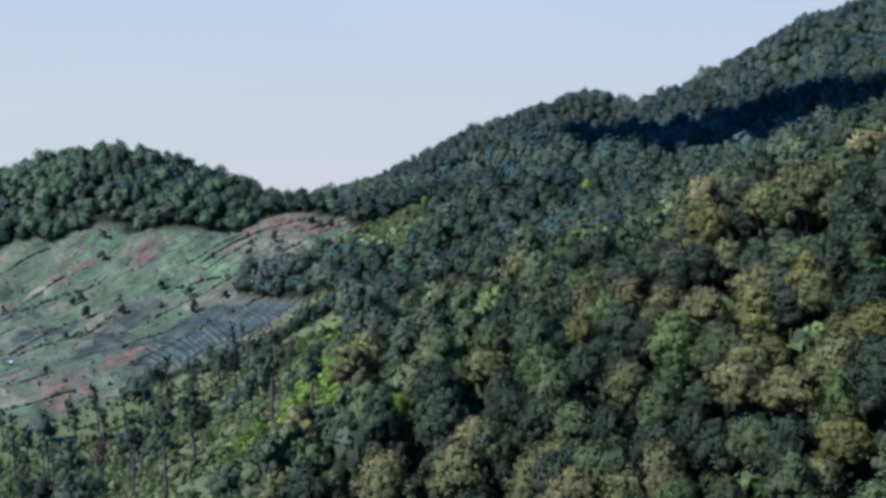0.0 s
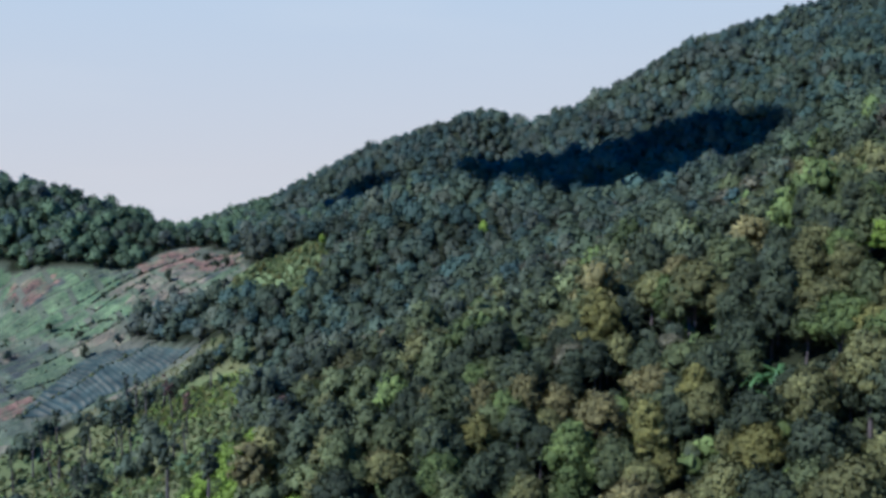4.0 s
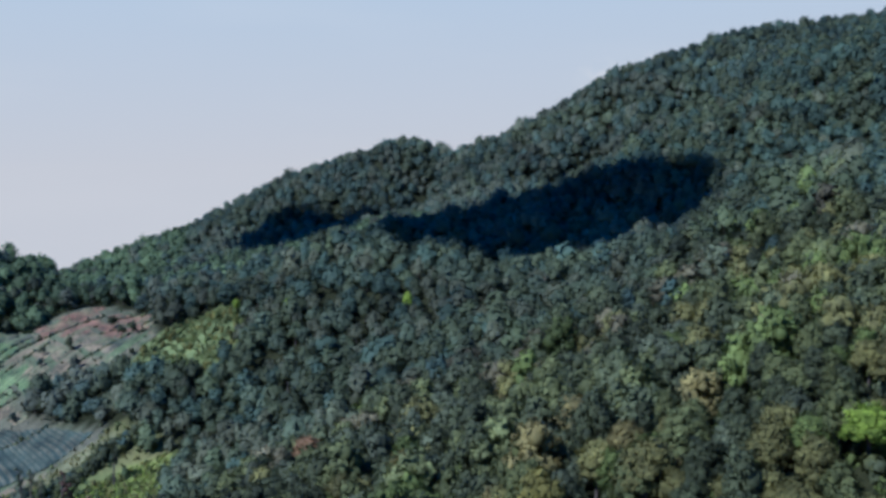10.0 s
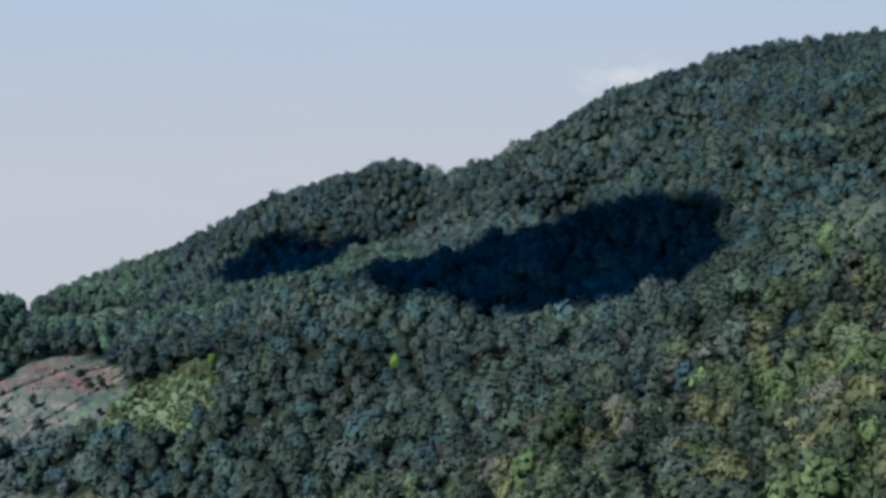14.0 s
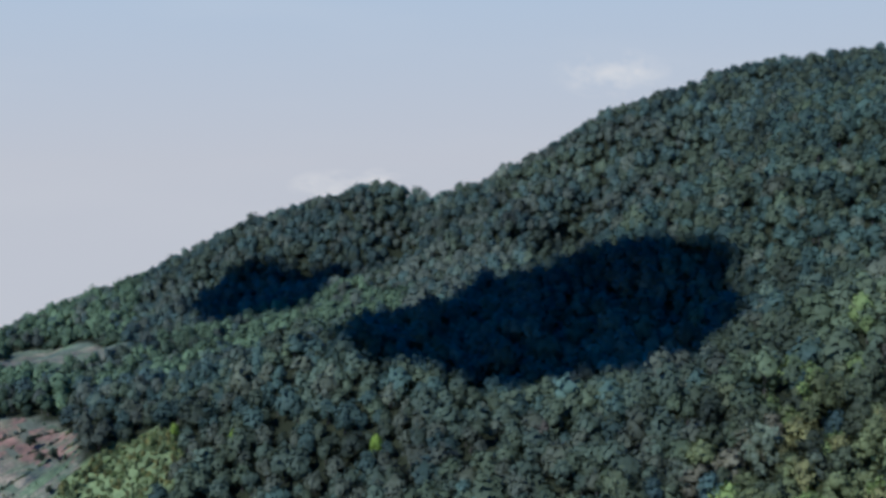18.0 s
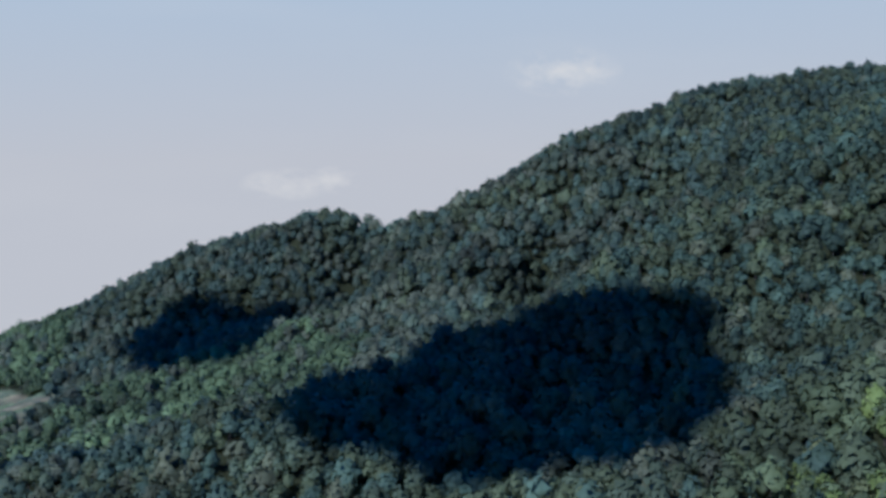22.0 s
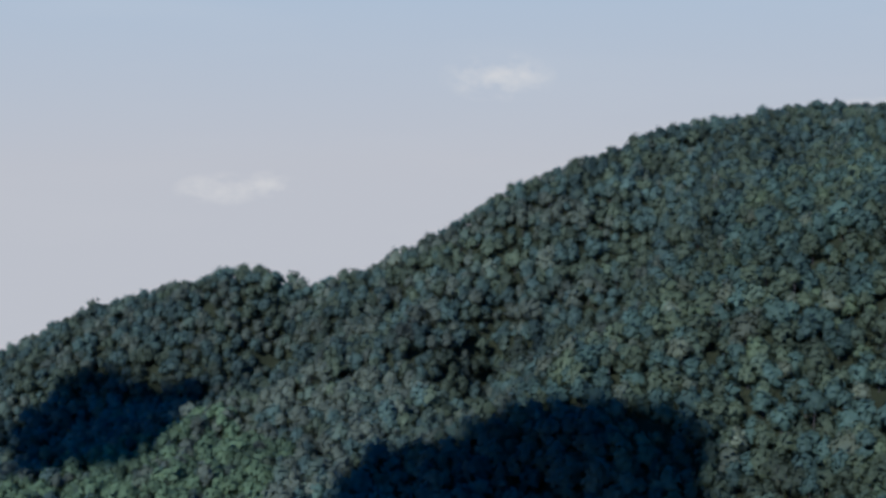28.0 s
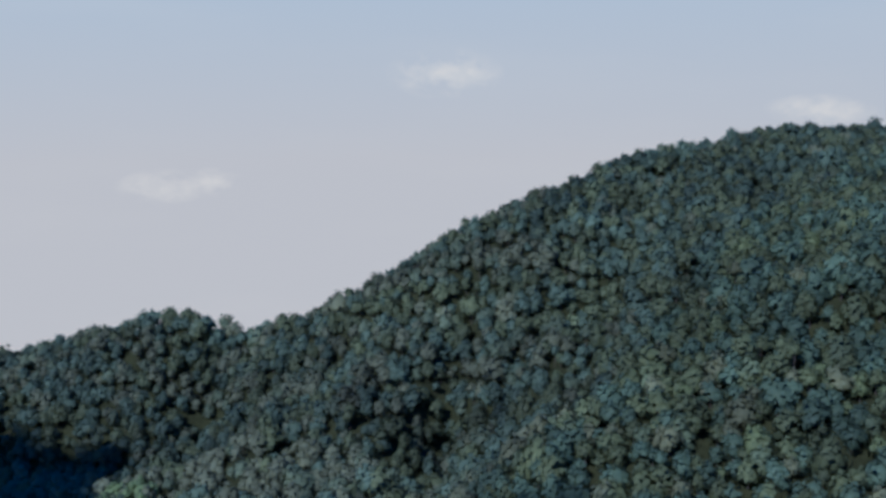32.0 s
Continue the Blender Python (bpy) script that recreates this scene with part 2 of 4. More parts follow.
def land(x, y):
    """The height of the ground."""
    x, y = np.asarray(x, float), np.asarray(y, float)
    z = 158.4 + 0.2428 * np.clip(x, -1500, 900) - 0.0339 * y
    for cx, cy, a, sx, sy, turn in HILLS + HOLLOWS + KNOLLS:
        c, s = math.cos(radians(turn)), math.sin(radians(turn))
        u, v = ((x - cx) * c + (y - cy) * s) / sx, (-(x - cx) * s + (y - cy) * c) / sy
        z = z + a * np.exp(-0.5 * (u * u + v * v))
    for (x0, y0), (x1, y1), deep, wide in GULLIES:
        along = np.clip(((x - x0) * (x1 - x0) + (y - y0) * (y1 - y0)) / ((x1 - x0) ** 2 + (y1 - y0) ** 2), 0, 1)
        z = z - deep * np.exp(-0.5 * ((x - x0 - along * (x1 - x0)) ** 2 + (y - y0 - along * (y1 - y0)) ** 2) / wide ** 2)
    d = y - np.interp(x, CREST_X, CREST_Y)
    # ribs between small side valleys on the upper slope, fading out at its foot and below the crest
    rib = np.sin(math.pi * (0.83 * x - 0.55 * y + 13 * np.sin(y * 0.021 + 0.7) + 9 * np.sin(x * 0.027)) / 41)
    z = z + 4.5 * (np.abs(rib) - 0.6) * np.clip((y - 430) / 120, 0, 1) * np.clip((-d - 30) / 60, 0, 1)
    z = z - 0.9 * 12 * np.logaddexp(0, d / 12)
    z = z + 0.9 * np.sin(x * 0.11 + 1.3 * np.sin(y * 0.05)) * np.sin(y * 0.09 + 1.1 * np.sin(x * 0.06))
    return LOWLAND + 40 * np.logaddexp(0, (z - LOWLAND) / 40)


def inside(poly, x, y):
    """Which of the points lie in the polygon."""
    x, y = np.asarray(x, float), np.asarray(y, float)
    hit = np.zeros(x.shape, bool)
    for (x0, y0), (x1, y1) in zip(poly, poly[1:] + poly[:1]):
        if y0 != y1:
            hit ^= ((y0 > y) != (y1 > y)) & (x < (x1 - x0) * (y - y0) / (y1 - y0) + x0)
    return hit


def ripple(x, y, size, seed=0.0):
    """Smooth uneven values from 0 to 1 over the land."""
    x, y = np.asarray(x, float) / size, np.asarray(y, float) / size
    v = np.sin(x * 1.7 + seed + 1.9 * np.sin(y * 1.1 + seed * 2)) + np.sin(y * 1.5 - seed + 1.7 * np.sin(x * 1.3 + seed * 3)) + np.sin((x + y) * 0.9 + seed * 5)
    return np.clip(v / 5 + 0.5, 0, 1)


FARMLAND = [(-262, 575), (-187, 576), (-150, 566), (-114, 566), (-91, 582), (-64, 572), (-50, 545), (-46, 515), (-52, 508), (-57, 496), (-60, 494), (-95, 506),
            (-102, 496), (-80, 472), (-58, 453), (-86, 437), (-116, 433), (-131, 415), (-165, 396), (-240, 390), (-300, 450)]
SCRUB = [(-240, 390), (-165, 396), (-131, 415), (-96, 436), (-58, 453), (-35, 434), (-33, 387), (-36, 330), (-22, 290), (-20, 240), (-36, 196), (-70, 180), (-160, 190), (-260, 300)]
FAR_FIELD = [(-150, 880), (-119, 875), (-75, 828), (-48, 790), (-50, 765), (-62, 700), (-82, 662), (-96, 655), (-112, 656), (-130, 700), (-150, 800)]
CLEARING = [(25, 372), (42, 374), (46, 360), (34, 350), (26, 360)]
GRASS = [(-35, 424), (-52, 421), (-68, 415), (-85, 415), (-82, 401), (-67, 395), (-51, 398), (-35, 395), (-32, 410)]
STRIP = [(-61, 449), (-82, 444), (-112, 435), (-107, 424), (-78, 431), (-57, 442)]
TERRACE = [(-135, 468), (-125, 485), (-110, 491), (-84, 473), (-66, 456), (-82, 447), (-103, 444), (-112, 437), (-129, 442), (-139, 442)]
PALE = [(-45, 515), (-36, 528), (-22, 528), (-9, 513), (-6, 497), (-11, 479), (-21, 464), (-40, 472), (-57, 496), (-52, 508)]
CLUMP = [(-103, 495), (-60, 494), (-35, 480), (-48, 513), (-90, 522)]

# ---- ground: one sheet, fine where it is seen, out to the lowland ----
core_x, core_y = np.arange(-345, 700, 5.0), np.arange(90, 1075, 5.0)
out = np.cumsum(8 * 1.22 ** np.arange(23))
gx = np.concatenate([core_x[0] - out[::-1], core_x, core_x[-1] + out])
gy = np.concatenate([core_y[0] - out[::-1], core_y, core_y[-1] + out[:19]])
GX, GY = np.meshgrid(gx, gy)
GZ = land(GX, GY)
nx, ny = len(gx), len(gy)


def grid_mesh(name, X, Y, Z, mat, tone=None):
    rows, cols = X.shape
    me = bpy.data.meshes.new(name)
    idx = np.arange(rows * cols).reshape(rows, cols)
    quads = np.stack([idx[:-1, :-1], idx[:-1, 1:], idx[1:, 1:], idx[1:, :-1]], -1).reshape(-1, 4)
    fill_mesh(me, np.stack([X, Y, Z], -1).reshape(-1, 3), quads, tone, [mat])
    me.polygons.foreach_set("use_smooth", np.ones(len(quads), bool))
    return me


def fill_mesh(me, verts, faces, tone, mats, mat_index=None, smooth=True, normals=None):
    """Writes vertices and faces, all with as many corners, into a mesh, with a base tone and, for leaves, a rounded normal for each vertex."""
    n, k = faces.shape
    me.vertices.add(len(verts))
    me.vertices.foreach_set("co", np.ascontiguousarray(verts, np.float32).ravel())
    me.loops.add(n * k)
    me.loops.foreach_set("vertex_index", np.ascontiguousarray(faces, np.int32).ravel())
    me.polygons.add(n)
    me.polygons.foreach_set("loop_start", np.arange(0, n * k, k, dtype=np.int32))
    for m in mats:
        me.materials.append(m)
    if mat_index is not None:
        me.polygons.foreach_set("material_index", np.ascontiguousarray(mat_index, np.int32))
    if tone is not None:
        at = me.attributes.new("tone", "FLOAT_COLOR", "POINT")
        at.data.foreach_set("color", np.concatenate([tone, np.ones((len(tone), 1))], 1).astype(np.float32).ravel())
    if normals is not None:
        at = me.attributes.new("custom_normal", "FLOAT_VECTOR", "POINT")
        at.data.foreach_set("vector", np.ascontiguousarray(normals, np.float32).ravel())
    if smooth:
        me.polygons.foreach_set("use_smooth", np.ones(n, bool))
    me.update(calc_edges=True)


floor_tone = np.empty((ny, nx, 3))
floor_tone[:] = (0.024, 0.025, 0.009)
patch = ripple(GX, GY, 16, 1.0)[..., None]
scrub_mask, farm_mask = inside(SCRUB, GX, GY)[..., None], (inside(FARMLAND, GX, GY) | inside(FAR_FIELD, GX, GY))[..., None]
floor_tone = np.where(scrub_mask, (1 - patch) * np.array((0.115, 0.140, 0.036)) + patch * np.array((0.150, 0.138, 0.044)), floor_tone)
floor_tone = np.where(farm_mask, (1 - patch) * np.array((0.100, 0.116, 0.050)) + patch * np.array((0.135, 0.122, 0.066)), floor_tone)
floor_tone = np.where(inside(GRASS, GX, GY)[..., None], (0.7 + 0.6 * patch) * np.array((0.185, 0.205, 0.040)), floor_tone)
floor_tone = np.where(inside(PALE, GX, GY)[..., None], (0.7 + 0.6 * patch) * np.array((0.150, 0.170, 0.050)), floor_tone)
floor_tone = np.where(inside(STRIP, GX, GY)[..., None], (0.7 + 0.6 * patch) * np.array((0.160, 0.152, 0.062)), floor_tone)
floor_tone = np.where(inside(CLEARING, GX, GY)[..., None], np.array((0.110, 0.130, 0.036)), floor_tone)
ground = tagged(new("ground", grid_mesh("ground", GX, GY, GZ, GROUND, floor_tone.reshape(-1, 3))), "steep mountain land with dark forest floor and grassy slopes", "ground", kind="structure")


# ---- trees ----

def icosahedron():
    g = (1 + 5 ** 0.5) / 2
    v = np.array([(-1, g, 0), (1, g, 0), (-1, -g, 0), (1, -g, 0), (0, -1, g), (0, 1, g), (0, -1, -g), (0, 1, -g), (g, 0, -1), (g, 0, 1), (-g, 0, -1), (-g, 0, 1)])
    f = np.array([(0, 11, 5), (0, 5, 1), (0, 1, 7), (0, 7, 10), (0, 10, 11), (1, 5, 9), (5, 11, 4), (11, 10, 2), (10, 7, 6), (7, 1, 8),
                  (3, 9, 4), (3, 4, 2), (3, 2, 6), (3, 6, 8), (3, 8, 9), (4, 9, 5), (2, 4, 11), (6, 2, 10), (8, 6, 7), (9, 8, 1)])
    return v / np.linalg.norm(v[0]), f


def finer(v, f):
    """Each triangle into four, on the unit ball."""
    v, seen, out_faces = list(map(tuple, v)), {}, []

    def half(a, b):
        key = (min(a, b), max(a, b))
        if key not in seen:
            m = (np.array(v[a]) + np.array(v[b])) / 2
            seen[key] = len(v)
            v.append(tuple(m / np.linalg.norm(m)))
        return seen[key]
    for a, b, c in f:
        ab, bc, ca = half(a, b), half(b, c), half(c, a)
        out_faces += [(a, ab, ca), (b, bc, ab), (c, ca, bc), (ab, bc, ca)]
    return np.array(v), np.array(out_faces)


BALL = icosahedron()
BALL_FINE = finer(*BALL)


def unit(v):
    return v / (np.linalg.norm(v, axis=-1, keepdims=True) + 1e-9)


def leaf_sprays(a, b, c, centre, out_dir, swell):
    """Leaf triangles turned outward, with normals that follow the round of their clump."""
    face = np.cross(b - a, c - a)
    back = (face * out_dir).sum(1) < 0
    b, c = np.where(back[:, None], c, b), np.where(back[:, None], b, c)
    tri = np.stack([a, b, c], 1)
    n = unit(out_dir[:, None] + swell * unit(tri - centre[:, None]))
    return tri.reshape(-1, 3), n.reshape(-1, 3)


def crown(rng, kind, lobes, clumps, leaves, leaf=0.2, core=0.92):
    """Vertices, triangles and shade steps of a crown about one unit in radius: inner lobes dimmed in colour for the
    crown's inner shade, and on each of them clumps of leaf sprays with gaps between.
    """
    ball_v, ball_f = BALL
    flat, spread = {"dome": (0.66, 0.66), "tall": (1.2, 0.50), "uneven": (0.9, 0.66)}[kind]
    squash = np.array((1, 1, min(1.0, flat + 0.2)))
    whole = {"dome": 1.3, "tall": 0.8, "uneven": 0.7}[kind]
    vs, fs, shade, ns, n = [], [], [], [], 0
    for i in range(lobes):
        a = 2 * math.pi * (i * 0.382 + rng.random() * 0.2)
        h = (i + 0.5) / lobes
        r = math.sqrt(max(0.05, 1 - h * h)) * (spread if i < lobes - 1 else 0.12) * rng.uniform(0.7, 1.15)
        c = np.array((r * math.cos(a), r * math.sin(a), (h - 0.4) * flat * 1.6 + rng.normal(0, 0.10)))
        size = rng.uniform(0.30, 0.52) * (1.3 if lobes < 7 else 1.0 if lobes < 20 else 0.82)
        vs.append(c + ball_v * (1 + rng.normal(0, 0.12, (len(ball_v), 1))) * size * core * squash)
        ns.append(ball_v)
        fs.append(ball_f + n)
        n += len(ball_v)
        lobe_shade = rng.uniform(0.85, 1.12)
        # inner lobe toned darker: shade inside the crown put into its colour
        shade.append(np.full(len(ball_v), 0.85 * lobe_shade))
        d = rng.normal(0, 1, (clumps, 3))
        d[:, 2] = np.abs(d[:, 2]) - 0.25
        d /= np.linalg.norm(d, axis=1)[:, None]
        at = c + d * size * rng.uniform(0.85, 1.18, (clumps, 1)) * squash
        k = clumps * leaves
        d = np.repeat(d, leaves, 0)
        p = np.repeat(at, leaves, 0) + rng.normal(0, 0.33 * size / math.sqrt(clumps / 4), (k, 3))
        u = np.cross(d, rng.normal(0, 1, (k, 3)))
        u /= np.linalg.norm(u, axis=1)[:, None] + 1e-9
        w = np.cross(d, u) + d * rng.normal(0, 0.5, (k, 1)) + np.array((0, 0, -0.2))
        s = leaf * rng.uniform(0.6, 1.35, (k, 1))
        tri, tri_n = leaf_sprays(p - u * s * 0.9, p + u * s * 0.9, p + w * s * 1.4, np.repeat(at, leaves, 0), unit(d + whole * unit(p - np.array((0, 0, -0.15)))), 0.5)
        vs.append(tri)
        ns.append(tri_n)
        fs.append(np.arange(3 * k).reshape(-1, 3) + n)
        n += 3 * k
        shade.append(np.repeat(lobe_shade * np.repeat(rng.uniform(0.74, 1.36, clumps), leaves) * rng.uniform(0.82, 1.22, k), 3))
    return np.concatenate(vs), np.concatenate(fs), np.concatenate(shade), np.concatenate(ns)


def far_crown(rng, kind):
    """A crown for trees far off: a few leafy lobes heaped into a crown, each with sprays of leaves about it."""
    ball_v = np.array([(1, 0, 0), (0, 1, 0), (-1, 0, 0), (0, -1, 0), (0, 0, 1), (0, 0, -1)], float)
    ball_f = np.array([(0, 1, 4), (1, 2, 4), (2, 3, 4), (3, 0, 4), (1, 0, 5), (2, 1, 5), (3, 2, 5), (0, 3, 5)])
    flat, spread, lobes = {"dome": (0.72, 0.40, 5), "tall": (1.0, 0.30, 5), "uneven": (0.85, 0.38, 5)}[kind]
    vs, fs, shade, ns, n = [], [], [], [], 0
    leaves = 20
    for i in range(lobes):
        a, h = 2.4 * i + rng.uniform(-0.4, 0.4), (i + 0.4) / lobes
        r = spread * math.sqrt(max(0.02, 1 - h * h)) * rng.uniform(0.8, 1.2) if i < lobes - 1 else 0.08
        c = np.array((r * math.cos(a), r * math.sin(a), (h - 0.45) * flat * 1.35 + rng.normal(0, 0.06)))
        size = rng.uniform(0.46, 0.64)
        up = unit(c + np.array((0, 0, 0.25)))
        vs.append(c + ball_v * (0.84 + rng.normal(0, 0.10, (len(ball_v), 1))) * size)
        ns.append(unit(ball_v + 1.0 * up))
        d = unit(rng.normal(0, 1, (leaves, 3)) + 0.8 * up)
        p = c + d * size * rng.uniform(0.68, 1.14, (leaves, 1))
        u = unit(np.cross(d, rng.normal(0, 1, (leaves, 3))))
        w = unit(np.cross(d, u)) + d * rng.normal(0, 0.35, (leaves, 1))
        s = 0.165 * rng.uniform(0.7, 1.4, (leaves, 1))
        tri, tri_n = leaf_sprays(p - u * s, p + u * s, p + w * s * 1.5, np.tile(c, (leaves, 1)), unit(d + 1.1 * up + rng.normal(0, 0.2, (leaves, 3))), 0.2)
        vs.append(tri)
        ns.append(tri_n)
        fs += [ball_f + n, np.arange(3 * leaves).reshape(-1, 3) + n + len(ball_v)]
        n += len(ball_v) + 3 * leaves
        lobe_shade = rng.uniform(0.94, 1.06)
        # lobe cores toned slightly darker, inner shade put into the colour
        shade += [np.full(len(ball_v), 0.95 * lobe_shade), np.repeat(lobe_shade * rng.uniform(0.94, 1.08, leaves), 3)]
    return np.concatenate(vs), np.concatenate(fs), np.concatenate(shade), np.concatenate(ns)


def tube(points, radii, sides=5):
    """A tapered stem through the points."""
    pts = np.array(points, float)
    vs, fs = [], []
    for i, (p, r) in enumerate(zip(pts, radii)):
        t = pts[min(i + 1, len(pts) - 1)] - pts[max(i - 1, 0)]
        t /= np.linalg.norm(t)
        u = np.cross(t, (0.31, 0.95, 0.1))
        u /= np.linalg.norm(u)
        w = np.cross(t, u)
        for k in range(sides):
            a = 2 * math.pi * k / sides
            vs.append(p + r * (u * math.cos(a) + w * math.sin(a)))
    for i in range(len(pts) - 1):
        for k in range(sides):
            a, b = i * sides + k, i * sides + (k + 1) % sides
            fs += [(a, b, b + sides), (a, b + sides, a + sides)]
    return np.array(vs), np.array(fs)


TONES = {
    "deep": (0.074, 0.079, 0.028), "green": (0.125, 0.129, 0.035), "grey": (0.108, 0.114, 0.050), "olive": (0.178, 0.160, 0.038),
    "straw": (0.202, 0.164, 0.042), "lime": (0.238, 0.290, 0.018), "rust": (0.152, 0.086, 0.050), "fresh": (0.140, 0.160, 0.029),
    # bluish holds some of the blue distance haze in its leaf colour
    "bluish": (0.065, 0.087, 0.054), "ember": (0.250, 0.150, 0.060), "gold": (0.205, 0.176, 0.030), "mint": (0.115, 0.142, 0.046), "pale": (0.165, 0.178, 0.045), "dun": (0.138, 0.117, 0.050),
}
LABELS = {
    "deep": "tall forest tree with a dense dark green crown", "green": "forest tree with a rounded green leafy crown",
    "grey": "forest tree with a dull grey-green leafy crown", "olive": "broad forest tree with an olive-yellow domed crown",
    "straw": "broad forest tree with a straw-coloured flowering crown", "lime": "tree with a bright lime-green fresh crown",
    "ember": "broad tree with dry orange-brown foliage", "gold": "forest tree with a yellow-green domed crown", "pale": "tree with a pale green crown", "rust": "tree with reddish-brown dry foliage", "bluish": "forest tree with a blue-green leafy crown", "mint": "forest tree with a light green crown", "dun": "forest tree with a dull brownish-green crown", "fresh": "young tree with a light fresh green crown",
}
rng = np.random.default_rng(7)
FAR_CROWNS = [far_crown(rng, k) for k in ("dome", "uneven", "dome", "uneven", "dome", "uneven", "dome", "tall", "uneven", "dome")]
MID_CROWNS = [crown(rng, k, lobes, 6, 9, 0.115, 0.76) for k, lobes in [("dome", 11), ("dome", 12), ("tall", 11), ("uneven", 12), ("uneven", 13), ("dome", 13)]]
NEAR_KINDS = ["dome", "dome", "tall", "uneven", "uneven", "dome"]
NEAR_CROWNS = [crown(rng, k, 26, 11, 10, 0.072, 0.74) for k in NEAR_KINDS]


def mesh_of(name, v, f, mat, tone=None, smooth=False, normals=None):
    me = bpy.data.meshes.new(name)
    fill_mesh(me, v, f, tone, [mat], normals=normals)
    if smooth:
        me.polygons.foreach_set("use_smooth", np.ones(len(f), bool))
    return me


def part(name, me, parent, label=""):
    ob = new(name, me)
    ob.parent = parent
    return tagged(ob, label) if label else ob


def forest_tree(tone_name, variant):
    """A broadleaf tree: Empty at its foot, trunk, limbs and crown. Crown radius 4 m, height 11 m."""
    tree = new("tree")
    v, f, shade, round_n = NEAR_CROWNS[variant]
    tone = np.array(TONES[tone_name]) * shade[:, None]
    part("trunk", mesh_of("trunk", *tube([(0, 0, -1.5), (0.1, 0.05, 3), (-0.1, 0.1, 6.5)], [0.34, 0.24, 0.14], 6), BARK, smooth=True), tree)
    r = np.random.default_rng(variant)
    for i in range(4):
        a = i * 1.57 + r.random()
        part("limb", mesh_of("limb", *tube([(0, 0.05, 3.6 + 0.5 * i), (math.cos(a) * 1.2, math.sin(a) * 1.2, 5.3 + 0.4 * i), (math.cos(a) * 2.4, math.sin(a) * 2.4, 6.6 + 0.4 * i)],
                                         [0.14, 0.09, 0.04], 4), BARK, smooth=True), tree)
    part("crown", mesh_of("crown", v * 4.0 + np.array((0, 0, 7.4)), f, TREE_LEAVES, tone, normals=round_n), tree)
    tagged(tree, LABELS[tone_name], "tree", "forest trees on the near slope")
    return tree


def slender_tree(seed, tone_name, thin=0.6):
    """A tall thin tree of the scrub: bare stem, bent limbs, small loose crown."""
    r = np.random.default_rng(seed)
    tree = new("slender_tree")
    bend = r.normal(0, 0.5, 2)
    h = 12 + 4 * r.random()
    top = np.array((bend[0] * 1.6, bend[1] * 1.6, h))
    part("trunk", mesh_of("trunk", *tube([(0, 0, -1.2), (bend[0] * 0.4, bend[1] * 0.4, h * 0.4), (bend[0], bend[1], h * 0.75), top], [0.40, 0.31, 0.20, 0.08], 6), BARK, smooth=True), tree)
    cvs, cfs, csh, cns, n = [], [], [], [], 0
    for i in range(7):
        a, h0 = i * 2.4 + r.random(), h * (0.60 + 0.06 * i)
        k = h0 / h
        base = np.array((bend[0] * 1.4 * k, bend[1] * 1.4 * k, h0))
        end = base + np.array((math.cos(a), math.sin(a), 1.0)) * (0.7 + 0.7 * r.random())
        part("limb", mesh_of("limb", *tube([base, (base + end) / 2 + (0, 0, -0.15), end], [0.09, 0.06, 0.03], 4), PALE_BARK, smooth=True), tree)
        v, f, shade, round_n = crown(r, "uneven", 3, 4, 5, 0.24)
        cns.append(round_n)
        cvs.append(v * (1.0 + 0.5 * r.random()) * thin * 1.25 + end)
        cfs.append(f + n)
        csh.append(shade)
        n += len(v)
    v, f, shade = np.concatenate(cvs), np.concatenate(cfs), np.concatenate(csh)
    part("crown", mesh_of("crown", v, f, TREE_LEAVES, np.array(TONES[tone_name]) * shade[:, None], normals=np.concatenate(cns)), tree)
    tagged(tree, {"rust": "tall thin tree with sparse reddish-brown foliage", "deep": "tall thin tree with a dark ragged crown", "grey": "tall thin half-bare tree with grey-green foliage"}[tone_name],
           "tree", "thin trees on the scrubby slope")
    return tree


# where trees stand: a jittered grid over all land that is seen
def stations(x0, x1, y0, y1, step, jitter):
    """A jittered grid of places."""
    gx, gy = np.meshgrid(np.arange(x0, x1, step), np.arange(y0, y1, step * 0.95))
    gx = gx + (np.arange(gx.shape[0]) % 2)[:, None] * step / 2 + rng.uniform(-jitter, jitter, gx.shape) * step
    return gx.ravel(), (gy + rng.uniform(-jitter, jitter, gy.shape) * step).ravel()


bands = [stations(-330, 690, 96, 192, 6.3, 0.44), stations(-330, 690, 192, 350, 6.9, 0.38), stations(-330, 690, 350, 1075, 6.5, 0.40)]
tx, ty = np.concatenate([b[0] for b in bands]), np.concatenate([b[1] for b in bands])
right_edge = np.maximum(np.maximum(50 + 0.68 * (ty - 70), 0.62 * ty + 25), 110 + 0.98 * (ty - 293))
keep = (tx > -0.47 * ty - 22) & (tx < right_edge) & (ty < np.interp(tx, CREST_X, CREST_Y) + 14)
keep &= ~((tx < -170) & (ty > 690))
keep &= rng.random(len(tx)) > np.where(ty < 192, 0.08, 0.02)
clump = inside(CLUMP, tx, ty) & (rng.random(len(tx)) < 0.2)
keep &= ~inside(FARMLAND, tx, ty) | clump
for poly in (FAR_FIELD, CLEARING, GRASS, PALE):
    keep &= ~inside(poly, tx, ty)
keep &= ~(inside(SCRUB, tx, ty) & (rng.random(len(tx)) > 0.03))
